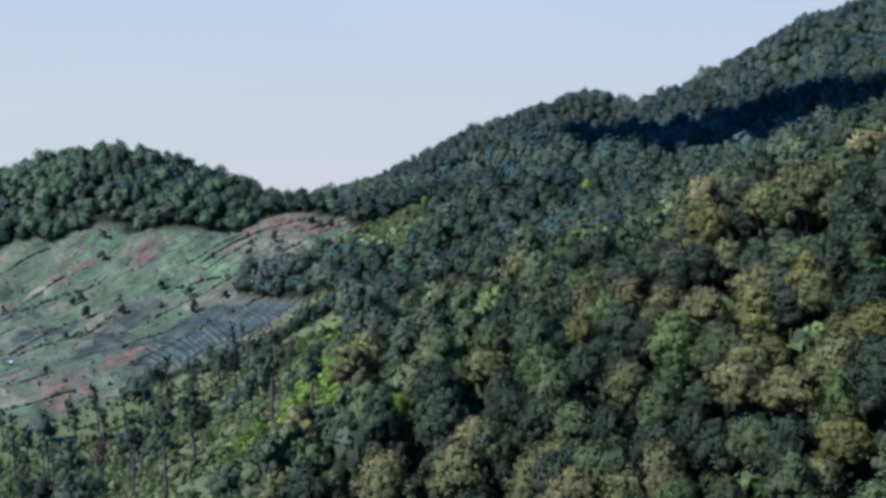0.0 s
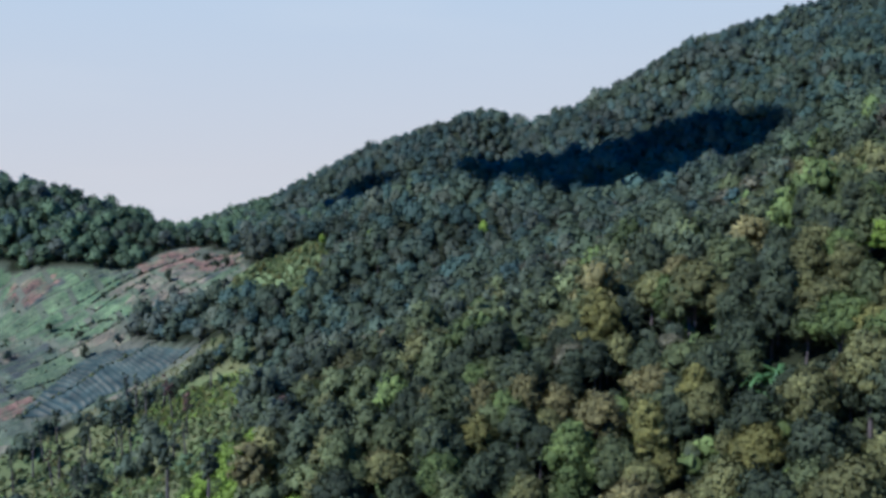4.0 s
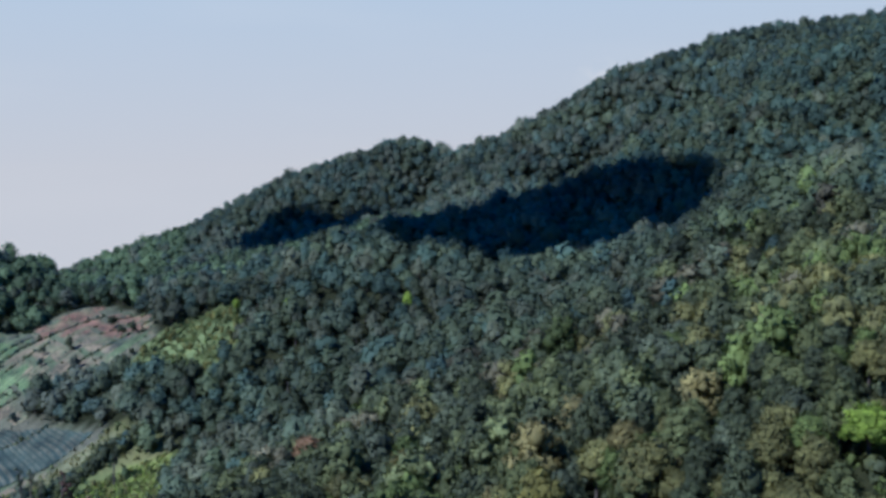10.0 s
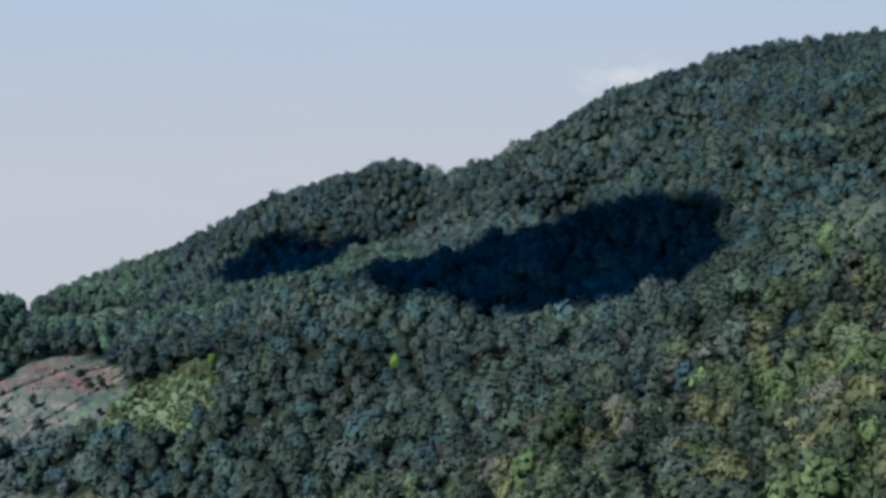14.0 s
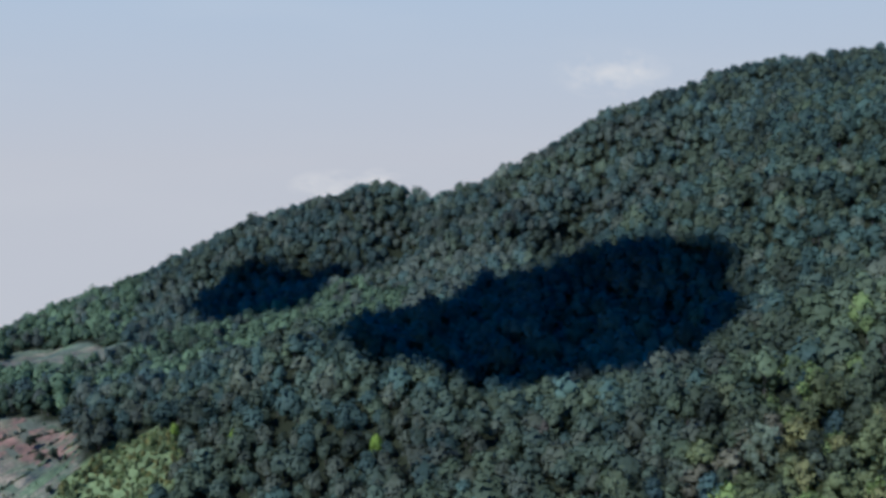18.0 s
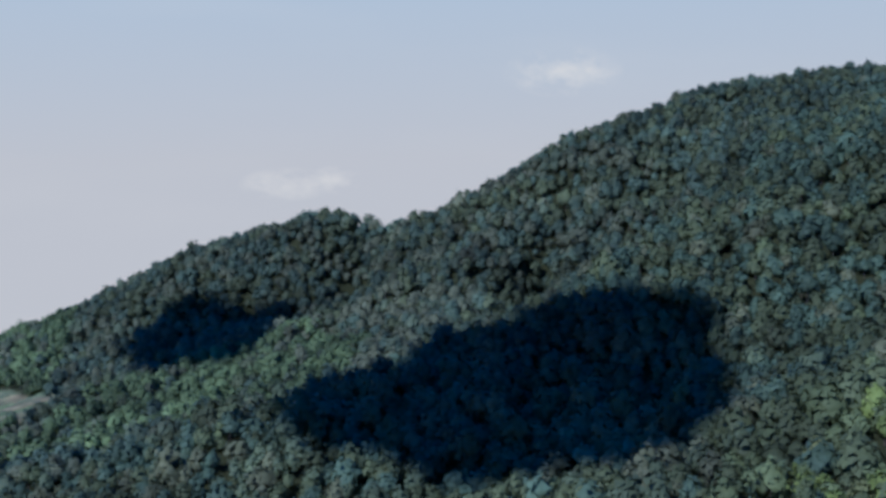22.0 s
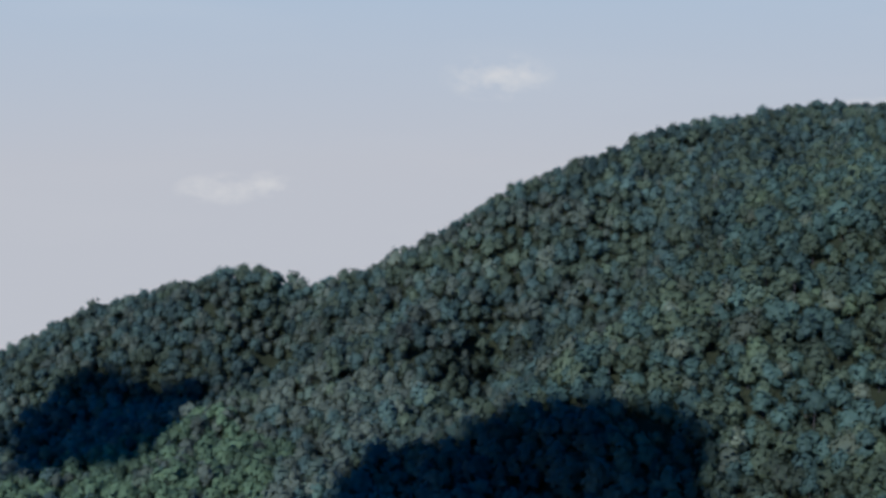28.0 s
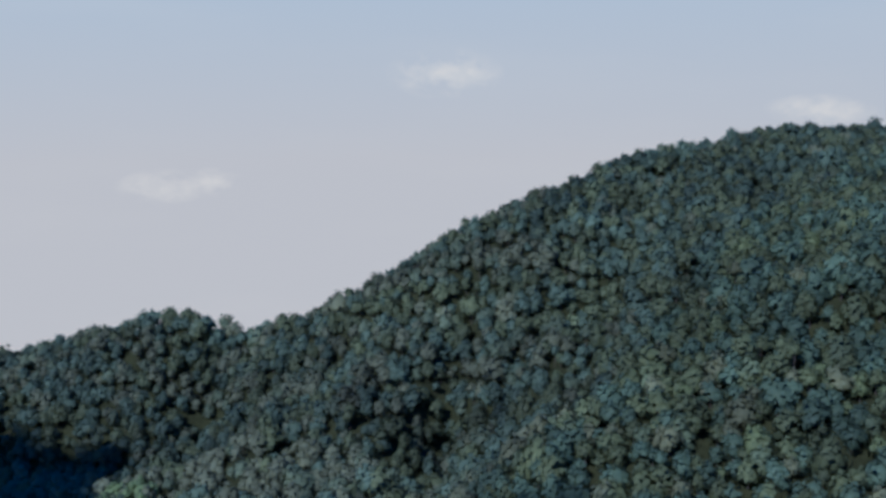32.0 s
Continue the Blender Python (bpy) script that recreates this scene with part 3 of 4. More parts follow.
# single trees that stand out: x, y, tone, crown, width, height
SINGLES = [
    (99, 174, "lime", 0, 1.40, 0.95), (25, 182, "gold", 3, 0.90, 1.00), (6, 166, "straw", 1, 1.20, 0.95), (17, 151, "olive", 0, 0.95, 0.95), (40.5, 183, "straw", 5, 0.95, 0.90),
    (55, 180, "straw", 0, 1.05, 0.80), (62, 186, "dun", 1, 1.00, 0.80), (45, 194.5, "dun", 0, 1.05, 1.00), (83.5, 168, "olive", 1, 1.50, 0.95), (30.5, 134, "straw", 0, 1.10, 0.90),
    (48.5, 138, "straw", 1, 1.20, 0.95), (50, 123, "gold", 0, 1.00, 0.95), (61, 142, "gold", 5, 1.20, 0.95), (53, 131, "fresh", 3, 0.80, 0.95), (-9.0, 189.5, "lime", 0, 0.70, 0.70),
    (79, 204.5, "olive", 0, 1.05, 0.90), (36, 257, "fresh", 3, 1.05, 0.95), (14, 481, "lime", 1, 0.50, 0.90), (-9, 507, "lime", 0, 0.50, 0.75), (15.8, 332, "ember", 0, 1.20, 1.10),
    (5, 361, "ember", 1, 0.70, 0.95), (-13.5, 235, "rust", 3, 0.85, 0.75), (-37.5, 199, "lime", 3, 1.00, 0.95), (-19.3, 224.3, "lime", 1, 0.62, 0.68), (62, 440, "lime", 1, 0.60, 0.95),
]
for hx, hy, clear in [(x, y, 1.2 + 2.5 * wide) for x, y, _, _, wide, _ in SINGLES] + [(96, 167, 4), (-29.5, 208, 9.5), (-27, 222, 8.5), (-24, 232, 6.0), (-44, 215, 4.5), (-17, 200, 4), (71.6, 157.9, 5.5), (67.5, 155.4, 4.0), (15.4, 324, 7), (15, 314, 6), (-20, 218.5, 4.5), (-13.5, 228, 4.5)]:
    keep &= np.hypot(tx - hx, ty - hy) > clear
tx, ty = tx[keep], ty[keep]
tz = land(tx, ty)
near = (ty < 260) & (tx > -30) & (ty > 140 - 0.93 * tx) & (tx < 0.62 * ty + 14)
near &= np.hypot(tx - 62, ty - 105) < np.sort(np.hypot(tx - 62, ty - 105)[near])[285]
mid = ~near & (ty < 350) & (tx < 0.55 * ty + 20)


def tone_pick(x, y, r):
    """The species mix: yellowish domes low on the near slope, dark and grey-green forest above; distance haze and slope
    shade are put into the tones.
    """
    warm = ripple(x, y, 30, 0.4)
    sunny = np.clip((275 - y) / 100, 0, 1) * np.clip((x + 15) / 60, 0, 1)
    sunny = np.maximum(sunny, 0.5 * np.clip(1 - np.hypot((x - 170) / 60, (y - 375) / 45), 0, 1))
    p = r.random(len(x))
    # dark crowns likelier to the right: slope shade put into leaf colour
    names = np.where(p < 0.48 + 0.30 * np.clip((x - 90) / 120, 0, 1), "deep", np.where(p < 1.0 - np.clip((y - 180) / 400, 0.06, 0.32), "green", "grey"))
    q = r.random(len(x))
    names = np.where(q < 0.05 + 0.09 * (warm > 0.55) + 0.11 * sunny, "olive", names)
    names = np.where((q > 0.98 - 0.08 * sunny - 0.05 * (warm > 0.6)), "straw", names)
    # bluish crowns increase with distance, painting haze into the mix
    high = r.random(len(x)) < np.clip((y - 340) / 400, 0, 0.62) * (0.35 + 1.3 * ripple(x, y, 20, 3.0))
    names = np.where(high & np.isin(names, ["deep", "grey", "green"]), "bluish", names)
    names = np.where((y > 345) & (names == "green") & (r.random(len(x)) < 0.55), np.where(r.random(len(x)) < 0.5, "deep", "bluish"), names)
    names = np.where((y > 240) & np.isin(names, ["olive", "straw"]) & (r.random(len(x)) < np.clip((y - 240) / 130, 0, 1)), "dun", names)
    # left hill lightened with mint crowns, in place of pale haze
    names = np.where((x < -60) & (y > 560) & (r.random(len(x)) < 0.78), "mint", names)
    patch = 0.6 * ripple(x, y, 17, 5.1) + 0.4 * ripple(x, y, 7, 1.7)
    upper = (y > 330) & np.isin(names, ["deep", "grey", "green", "bluish", "dun"])
    pick = r.random(len(x))
    names = np.where(upper & (patch > 0.56) & (pick < 0.75), np.where(pick < 0.48, "dun", "grey"), names)
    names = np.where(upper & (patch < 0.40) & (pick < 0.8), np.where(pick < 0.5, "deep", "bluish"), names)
    pale_slope = inside([(40, 640), (150, 620), (190, 720), (120, 800), (50, 800)], x, y)
    names = np.where(pale_slope & (r.random(len(x)) < 0.5), "dun", names)
    back = inside([(-60, 600), (60, 570), (120, 640), (100, 780), (-20, 780)], x, y)
    names = np.where(back & (r.random(len(x)) < 0.75), "mint", names)
    u = r.random(len(x))
    names = np.where((u < 0.005 + 0.13 * sunny) & (y < 450), "fresh", names)
    names = np.where((names == "straw") & (x > 45) & (y < 200) & (u > 0.45), "gold", names)
    names = np.where((u > 0.99995) & (y < 520) & (y > 260), "lime", names)
    spur = inside([(100, 205), (140, 215), (185, 300), (215, 370), (262, 430), (225, 420), (185, 402), (150, 400), (135, 360), (120, 270)], x, y)
    names = np.where(spur & (u < 0.72), np.where(u < 0.10, "fresh", np.where(u < 0.24, "olive", np.where(u < 0.5, "green", "deep"))), names)
    # right-hand slope toned darker, in place of shade lying on it
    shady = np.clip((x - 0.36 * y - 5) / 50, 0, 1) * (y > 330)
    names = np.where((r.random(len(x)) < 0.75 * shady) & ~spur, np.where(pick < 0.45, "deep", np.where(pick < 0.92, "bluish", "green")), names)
    names = np.where(inside(SCRUB, x, y), np.where(u < 0.5, "grey", "green"), names)
    return np.where((u > 0.989) & (u < 0.9898) & (y > 200) & (y < 480), "rust", names)


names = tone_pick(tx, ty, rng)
sizes = np.clip(rng.lognormal(0, np.where(ty < 350, 0.22, 0.26)), 0.6, np.where(ty < 350, 1.35, 1.6)) * np.where(near, np.where(np.isin(names, ["olive", "straw", "gold"]), 1.10, 1.0), 0.95)

# near trees, each a thing of its own
models = {}
for i in np.flatnonzero(near):
    variant = int(rng.integers(0, 6))
    if names[i] in ("olive", "straw"):
        variant = (0, 1, 5)[variant % 3]
    key = (str(names[i]), variant)
    s = 0.92 * sizes[i]
    m = pose(tx[i], ty[i], tz[i] - 0.2, rng.normal(0, 3), rng.normal(0, 3), rng.uniform(0, 360)) @ Matrix.Diagonal((s * rng.uniform(0.9, 1.1), s * rng.uniform(0.9, 1.1), s * rng.uniform(0.9, 1.15), 1))
    if key in models:
        ob = copy_thing(models[key], m)
    else:
        ob = models[key] = forest_tree(*key)
    ob.matrix_basis = m


def stand(name, label, chosen, shapes, radius, drop=0.0, leafage=LEAVES, uneven=1.0, alike=0.0, common=(0.08, 0.10, 0.05)):
    """Many trees joined into one stretch of forest."""
    vs, fs, tones, mats, ns, n = [], [], [], [], [], 0
    which = rng.integers(0, len(shapes), len(chosen))
    for s, (v, f, shade, round_n) in enumerate(shapes):
        ids = chosen[which == s]
        k = len(ids)
        if not k:
            continue
        a, size = rng.uniform(0, 2 * math.pi, k), radius * sizes[ids]
        tall = rng.uniform(0.8, 1.3 - 0.4 * alike, k)
        c, sn = np.cos(a)[:, None], np.sin(a)[:, None]
        P = np.stack([(v[:, 0] * c - v[:, 1] * sn) * size[:, None], (v[:, 0] * sn + v[:, 1] * c) * size[:, None], v[:, 2] * (size * tall)[:, None]], -1)
        ns.append(np.stack([round_n[:, 0] * c - round_n[:, 1] * sn, round_n[:, 0] * sn + round_n[:, 1] * c, np.repeat(round_n[None, :, 2], k, 0)], -1).reshape(-1, 3))
        lift = 3.9 + 5.5 * (tall - 0.85) + 2.0 * (sizes[ids] - 1) + rng.normal(0, uneven, k) + np.where(rng.random(k) < 0.05, 2.4, 0) - drop
        P += np.stack([tx[ids], ty[ids], tz[ids] + lift], -1)[:, None]
        vs.append(P.reshape(-1, 3))
        fs.append((f[None] + (n + np.arange(k) * len(v))[:, None, None]).reshape(-1, 3))
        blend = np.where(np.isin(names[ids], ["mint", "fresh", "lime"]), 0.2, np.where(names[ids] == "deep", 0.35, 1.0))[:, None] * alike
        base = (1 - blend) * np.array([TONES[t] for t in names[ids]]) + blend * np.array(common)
        # uneven leaf tone per tree; broad patches imitate lit ribs and dark gullies
        base = base * (rng.lognormal(0, 0.20 - 0.14 * alike, k) * (0.42 + 0.62 * ripple(tx[ids], ty[ids], 12, 2.2) + 0.58 * ripple(tx[ids], ty[ids], 34, 0.9)))[:, None]
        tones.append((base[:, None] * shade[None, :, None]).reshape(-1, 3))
        mats.append(np.zeros(k * len(f), int))
        n += k * len(v)
        tv, tf = tube([(0, 0, -1.5), (0, 0, 1)], [0.26, 0.14], 3)
        P = tv[None] * np.stack([np.ones(k), np.ones(k), lift], -1)[:, None] + np.stack([tx[ids], ty[ids], tz[ids]], -1)[:, None]
        vs.append(P.reshape(-1, 3))
        fs.append((tf[None] + (n + np.arange(k) * len(tv))[:, None, None]).reshape(-1, 3))
        ns.append(np.tile(unit(tv * (1, 1, 0)), (k, 1)))
        tones.append(np.full((k * len(tv), 3), 0.1))
        mats.append(np.ones(k * len(tf), int))
        n += k * len(tv)
    me = bpy.data.meshes.new(name)
    fill_mesh(me, np.concatenate(vs), np.concatenate(fs), np.concatenate(tones), [leafage, BARK], np.concatenate(mats), normals=np.concatenate(ns))
    return tagged(new(name, me), label, "forest", kind="stuff")


order = np.arange(len(tx))
left = (tx < -60) & (ty < 700)
beyond = ty > np.interp(tx, [-60, 30, 120, 280, 350, 500], [560, 560, 590, 640, 690, 760])
stand("forest_near", "dense mixed forest of green and olive crowns on a steep slope", order[mid], MID_CROWNS, 4.7)
# hill and ridge common tones lean bluer: haze tinted into the leaves
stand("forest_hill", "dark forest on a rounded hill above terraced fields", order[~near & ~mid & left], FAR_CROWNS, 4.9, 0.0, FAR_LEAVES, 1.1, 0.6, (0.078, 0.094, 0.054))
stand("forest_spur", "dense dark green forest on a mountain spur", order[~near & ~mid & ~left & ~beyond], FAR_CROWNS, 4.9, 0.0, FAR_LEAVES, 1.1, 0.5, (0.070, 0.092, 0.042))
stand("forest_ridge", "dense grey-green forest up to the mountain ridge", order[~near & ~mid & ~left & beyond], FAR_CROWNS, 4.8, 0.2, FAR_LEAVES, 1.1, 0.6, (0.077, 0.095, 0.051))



def ridge_tree(variant):
    """A lone tree on the skyline: bare stem and a small round crown."""
    tree = new("ridge_tree")
    v, f, shade, round_n = MID_CROWNS[variant]
    part("trunk", mesh_of("trunk", *tube([(0, 0, -1), (0.1, 0, 3.4), (0, 0.1, 6.6)], [0.22, 0.16, 0.08], 5), BARK, smooth=True), tree)
    part("crown", mesh_of("crown", v * (2.5, 2.5, 2.0) + np.array((0, 0, 6.6)), f, TREE_LEAVES, np.array(TONES["bluish"]) * shade[:, None], normals=round_n), tree)
    return tagged(tree, "small round tree with a bare stem on the ridge line", "tree", "trees along the mountain ridge")


crest_trees = {}
cx = -120.0
while cx < 640:
    cy = float(np.interp(cx, CREST_X, CREST_Y)) - 6 + rng.normal(0, 3)
    variant = (0, 1, 3, 5)[int(rng.integers(0, 4))]
    s = rng.uniform(0.6, 1.1)
    m = pose(cx, cy, float(land(cx, cy)), rng.normal(0, 3), rng.normal(0, 3), rng.uniform(0, 360)) @ Matrix.Diagonal((s, s, s, 1))
    if variant in crest_trees:
        ob = copy_thing(crest_trees[variant], m)
    else:
        ob = crest_trees[variant] = ridge_tree(variant)
    ob.matrix_basis = m
    cx += rng.uniform(5, 17) if cx < 60 or rng.random() < 0.5 else rng.uniform(14, 30)

# the single trees
for x, y, tone_name, variant, wide, tall in SINGLES:
    forest_tree(tone_name, variant).matrix_basis = pose(x, y, float(land(x, y)) - 0.2, 0, 0, x * 7) @ Matrix.Diagonal((wide, wide, tall, 1))


# ---- banana plants in a gap of the near forest ----
def banana_plant(seed):
    """A clump of large arching leaf blades on a short green stem."""
    r = np.random.default_rng(seed)
    plant = new("banana_plant")
    part("stem", mesh_of("stem", *tube([(0, 0, -0.5), (0.05, 0, 1.2), (0, 0.05, 2.4)], [0.22, 0.18, 0.12], 6), BANANA_STEM, smooth=True), plant)
    for i in range(9):
        a = i * 2.4 + r.uniform(-0.3, 0.3)
        long, rise = r.uniform(2.2, 3.2), r.uniform(0.55, 1.25)
        ahead, side = np.array((math.cos(a), math.sin(a), 0)), np.array((-math.sin(a), math.cos(a), 0))
        vs, fs = [], []
        for k in range(7):
            u = k / 6
            mid_rib = np.array((0, 0, 2.3)) + ahead * long * (u * 0.85 + 0.1) + np.array((0, 0, long * (rise * u - 0.95 * u * u)))
            half = 0.34 * math.sin(math.pi * min(1.0, 0.10 + 0.90 * u)) ** 0.6 + 0.03
            vs += [mid_rib - side * half + (0, 0, 0.07), mid_rib, mid_rib + side * half + (0, 0, 0.07)]
        for k in range(6):
            b = 3 * k
            fs += [(b, b + 1, b + 4), (b, b + 4, b + 3), (b + 1, b + 2, b + 5), (b + 1, b + 5, b + 4)]
        part("leaf", mesh_of("leaf", np.array(vs), np.array(fs), BANANA_LEAF, smooth=True), plant)
    return tagged(plant, "banana plant with long arching bright green leaves in a forest gap", "banana plant", "banana plants in the forest gap")


for i, (x, y) in enumerate([(70.3, 158.8), (70.4, 161.1), (71.8, 160.1), (68.3, 158.2), (69.5, 161.5)]):
    s = (1.5, 1.2, 1.35, 1.1, 1.3)[i]
    banana_plant(60 + i).matrix_basis = pose(x, y, float(land(x, y)), 0, 0, i * 70) @ Matrix.Diagonal((s, s, s, 1))

# ---- fields in the bowl of the valley ----
SOILS = {
    "green": ((0.100, 0.125, 0.040), "sloping field of green crops in rows"), "tan": ((0.185, 0.145, 0.072), "sloping field of dry tan stubble"),
    "red": ((0.184, 0.107, 0.055), "bare field of reddish-brown tilled soil"), "dark": ((0.054, 0.054, 0.036), "terraced field with dark green low plants"),
    "pale": ((0.130, 0.165, 0.054), "sloping field of pale green young crops"), "grass": ((0.115, 0.120, 0.056), "rough grassy field plot"),
}
ALONG = radians(31)
CA, SA = math.cos(ALONG), math.sin(ALONG)


RED_PLOTS = [[(-177, 552), (-175, 564), (-154, 561), (-153, 544), (-167, 544)], [(-215, 547), (-212, 556), (-194, 556), (-192, 548)], [(-110, 553), (-103, 570), (-82, 581), (-50, 553), (-49, 519), (-77, 542)],
             [(-156, 436), (-151, 452), (-132, 469), (-131, 453), (-145, 436)], [(-167, 410), (-167, 427), (-156, 433), (-150, 414), (-155, 398)]]
TAN_PLOTS = [[(-115, 528), (-109, 554), (-71, 548), (-67, 507), (-97, 509)], [(-182, 474), (-177, 501), (-158, 516), (-159, 507), (-175, 473)], [(-208, 473), (-209, 497), (-190, 508), (-186, 498), (-201, 461)],
             [(-136, 501), (-117, 506), (-94, 503), (-96, 488), (-125, 492)], [(-109, 437), (-87, 451), (-61, 456), (-58, 448), (-83, 439), (-101, 429)]]
DARK_PLOTS = [[(-139, 440), (-131, 457), (-110, 476), (-64, 467), (-64, 455), (-103, 442)], [(-217, 499), (-201, 509), (-175, 494), (-199, 474)], [(-168, 450), (-163, 479), (-151, 493), (-149, 483), (-157, 447)], [(-233, 531), (-213, 529), (-196, 512), (-225, 518)]]
GREEN_PLOTS = [[(-203, 562), (-196, 577), (-172, 574), (-163, 561), (-178, 554)], [(-150, 544), (-149, 562), (-113, 558), (-127, 537)], [(-155, 521), (-154, 539), (-107, 529), (-105, 505), (-131, 507)]]
BANKS = [[(-143, 516), (-124, 515), (-101, 507)], [(-129, 536), (-112, 554)], [(-139, 442), (-131, 458), (-110, 476), (-89, 477)], [(-176, 477), (-161, 505)], [(-205, 470), (-188, 500)], [(-240, 520), (-205, 530), (-180, 540)]]


def crop_field(u0, u1, v0, v1, soil, region):
    """A plot along the slope: raised rows that follow the land, with a banked edge."""
    us, vs = np.arange(u0, u1 + 0.1, 2.5), np.arange(v0, v1 + 0.1, 0.75)
    U, V = np.meshgrid(us, vs)
    wob = 2.6 * np.sin(U * 0.07 + V * 0.05) + 1.4 * np.sin(U * 0.16 + V * 0.03)
    X, Y = U * CA - (V + wob) * SA, U * SA + (V + wob) * CA
    ok = inside(region, X, Y) & ~inside(TERRACE, X, Y)
    if ok.sum() < 60:
        return None
    edge = np.minimum(np.minimum(U - u0, u1 - U) / 2.5, np.minimum(V - v0, v1 - V) / 0.75)
    row = 0.5 + 0.5 * np.sin(V * 2 * math.pi / 3.0)
    Z = land(X, Y) + np.where(edge < 0.5, -0.4, 0.22 + 0.22 * row)
    idx = np.arange(U.size).reshape(U.shape)
    quads = np.stack([idx[:-1, :-1], idx[:-1, 1:], idx[1:, 1:], idx[1:, :-1]], -1).reshape(-1, 4)
    quads = quads[ok.ravel()[quads].all(1)]
    if len(quads) < 30:
        return None
    used = np.unique(quads)
    remap = np.zeros(U.size, int)
    remap[used] = np.arange(len(used))
    wx, wy = X + 8 * (ripple(X, Y, 4, 1.3) - 0.5) + 5 * (ripple(X, Y, 1.6, 0.4) - 0.5), Y + 8 * (ripple(X, Y, 4.5, 2.9) - 0.5) + 5 * (ripple(X, Y, 1.7, 5.2) - 0.5)
    base = np.tile(0.8 * np.array(SOILS[soil][0]) + 0.2 * np.array(SOILS["grass"][0]), (U.size, 1))
    for polys, kind in ((TAN_PLOTS, "tan"), (DARK_PLOTS, "dark"), (GREEN_PLOTS, "pale"), ([PALE], "pale"), (RED_PLOTS, "red")):
        for poly in polys:
            base[inside(poly, wx, wy).ravel()] = SOILS[kind][0]
    weeds = np.clip(2.4 * ripple(X, Y, 3.2, 4.4).ravel() - 1.1, 0, 0.6)[:, None]
    base = (base * (1 - weeds) + weeds * np.array((0.115, 0.130, 0.052)))[used]
    tone = base * (0.44 + 0.22 * row.ravel()[used] + 0.40 * ripple(X, Y, 6, 0.7).ravel()[used] + 0.35 * ripple(X, Y, 2.2, 3.7).ravel()[used])[:, None]
    me = bpy.data.meshes.new("crop_field")
    fill_mesh(me, np.stack([X, Y, Z], -1).reshape(-1, 3)[used], remap[quads], tone, [CROP])
    return tagged(new("crop_field", me), SOILS[soil][1], "field", "fields in the valley bowl", kind="structure")


r2 = random.Random(5)
edges = []
v = 395.0
while v < 660:
    width = r2.uniform(6, 13)
    u = -30.0 + r2.uniform(0, 30)
    while u < 330:
        length = r2.uniform(14, 40)
        soil = r2.choice(["green", "pale", "grass", "green", "grass", "tan", "green", "dark"])
        if crop_field(u + 0.1, u + length - 0.1, v + 0.1, v + width - 0.1, soil, FARMLAND):
            edges.append((u, length, v))
        u += length
    v += width
for k in range(15):
    crop_field(225, 385, 615 + 16 * k, 631 + 16 * k, ("grass", "pale", "tan")[k % 3], FAR_FIELD)


def terraced_field(region):
    """Narrow benches cut into the slope, each with a pale edge and a dark bed of plants."""
    p = np.array(region)
    X, Y = np.meshgrid(np.arange(p[:, 0].min(), p[:, 0].max(), 0.6), np.arange(p[:, 1].min(), p[:, 1].max(), 0.6))
    ok = inside(region, X, Y)
    h = land(X, Y) + 0.10 * X + 0.5 * np.sin(X * 0.13) + 0.35 * np.sin(X * 0.31 + Y * 0.2)
    level = h / 1.25
    part_up = level - np.floor(level)
    bench = (np.floor(level) + np.clip((part_up - 0.62) / 0.38, 0, 1)) - level
    Z = land(X, Y) + 0.9 + 1.25 * bench
    idx = np.arange(X.size).reshape(X.shape)
    quads = np.stack([idx[:-1, :-1], idx[:-1, 1:], idx[1:, 1:], idx[1:, :-1]], -1).reshape(-1, 4)
    quads = quads[ok.ravel()[quads].all(1)]
    used = np.unique(quads)
    remap = np.zeros(X.size, int)
    remap[used] = np.arange(len(used))
    riser = np.clip((part_up.ravel() - 0.62) * 5, 0, 1)[:, None] * np.clip(1.6 * ripple(X, Y, 4, 0.9).ravel() - 0.1, 0.15, 1)[:, None]
    tone = (1 - riser) * np.array((0.044, 0.058, 0.038)) + riser * np.array((0.105, 0.095, 0.052))
    tone = tone * (0.7 + 0.6 * ripple(X, Y, 3, 2.1).ravel())[:, None]
    me = bpy.data.meshes.new("terraced_field")
    fill_mesh(me, np.stack([X, Y, Z], -1).reshape(-1, 3)[used], remap[quads], tone[used], [CROP])
    return tagged(new("terraced_field", me), "steep field of narrow dark terraces with pale edges", "field", "fields in the valley bowl", kind="structure")


terraced_field(TERRACE)


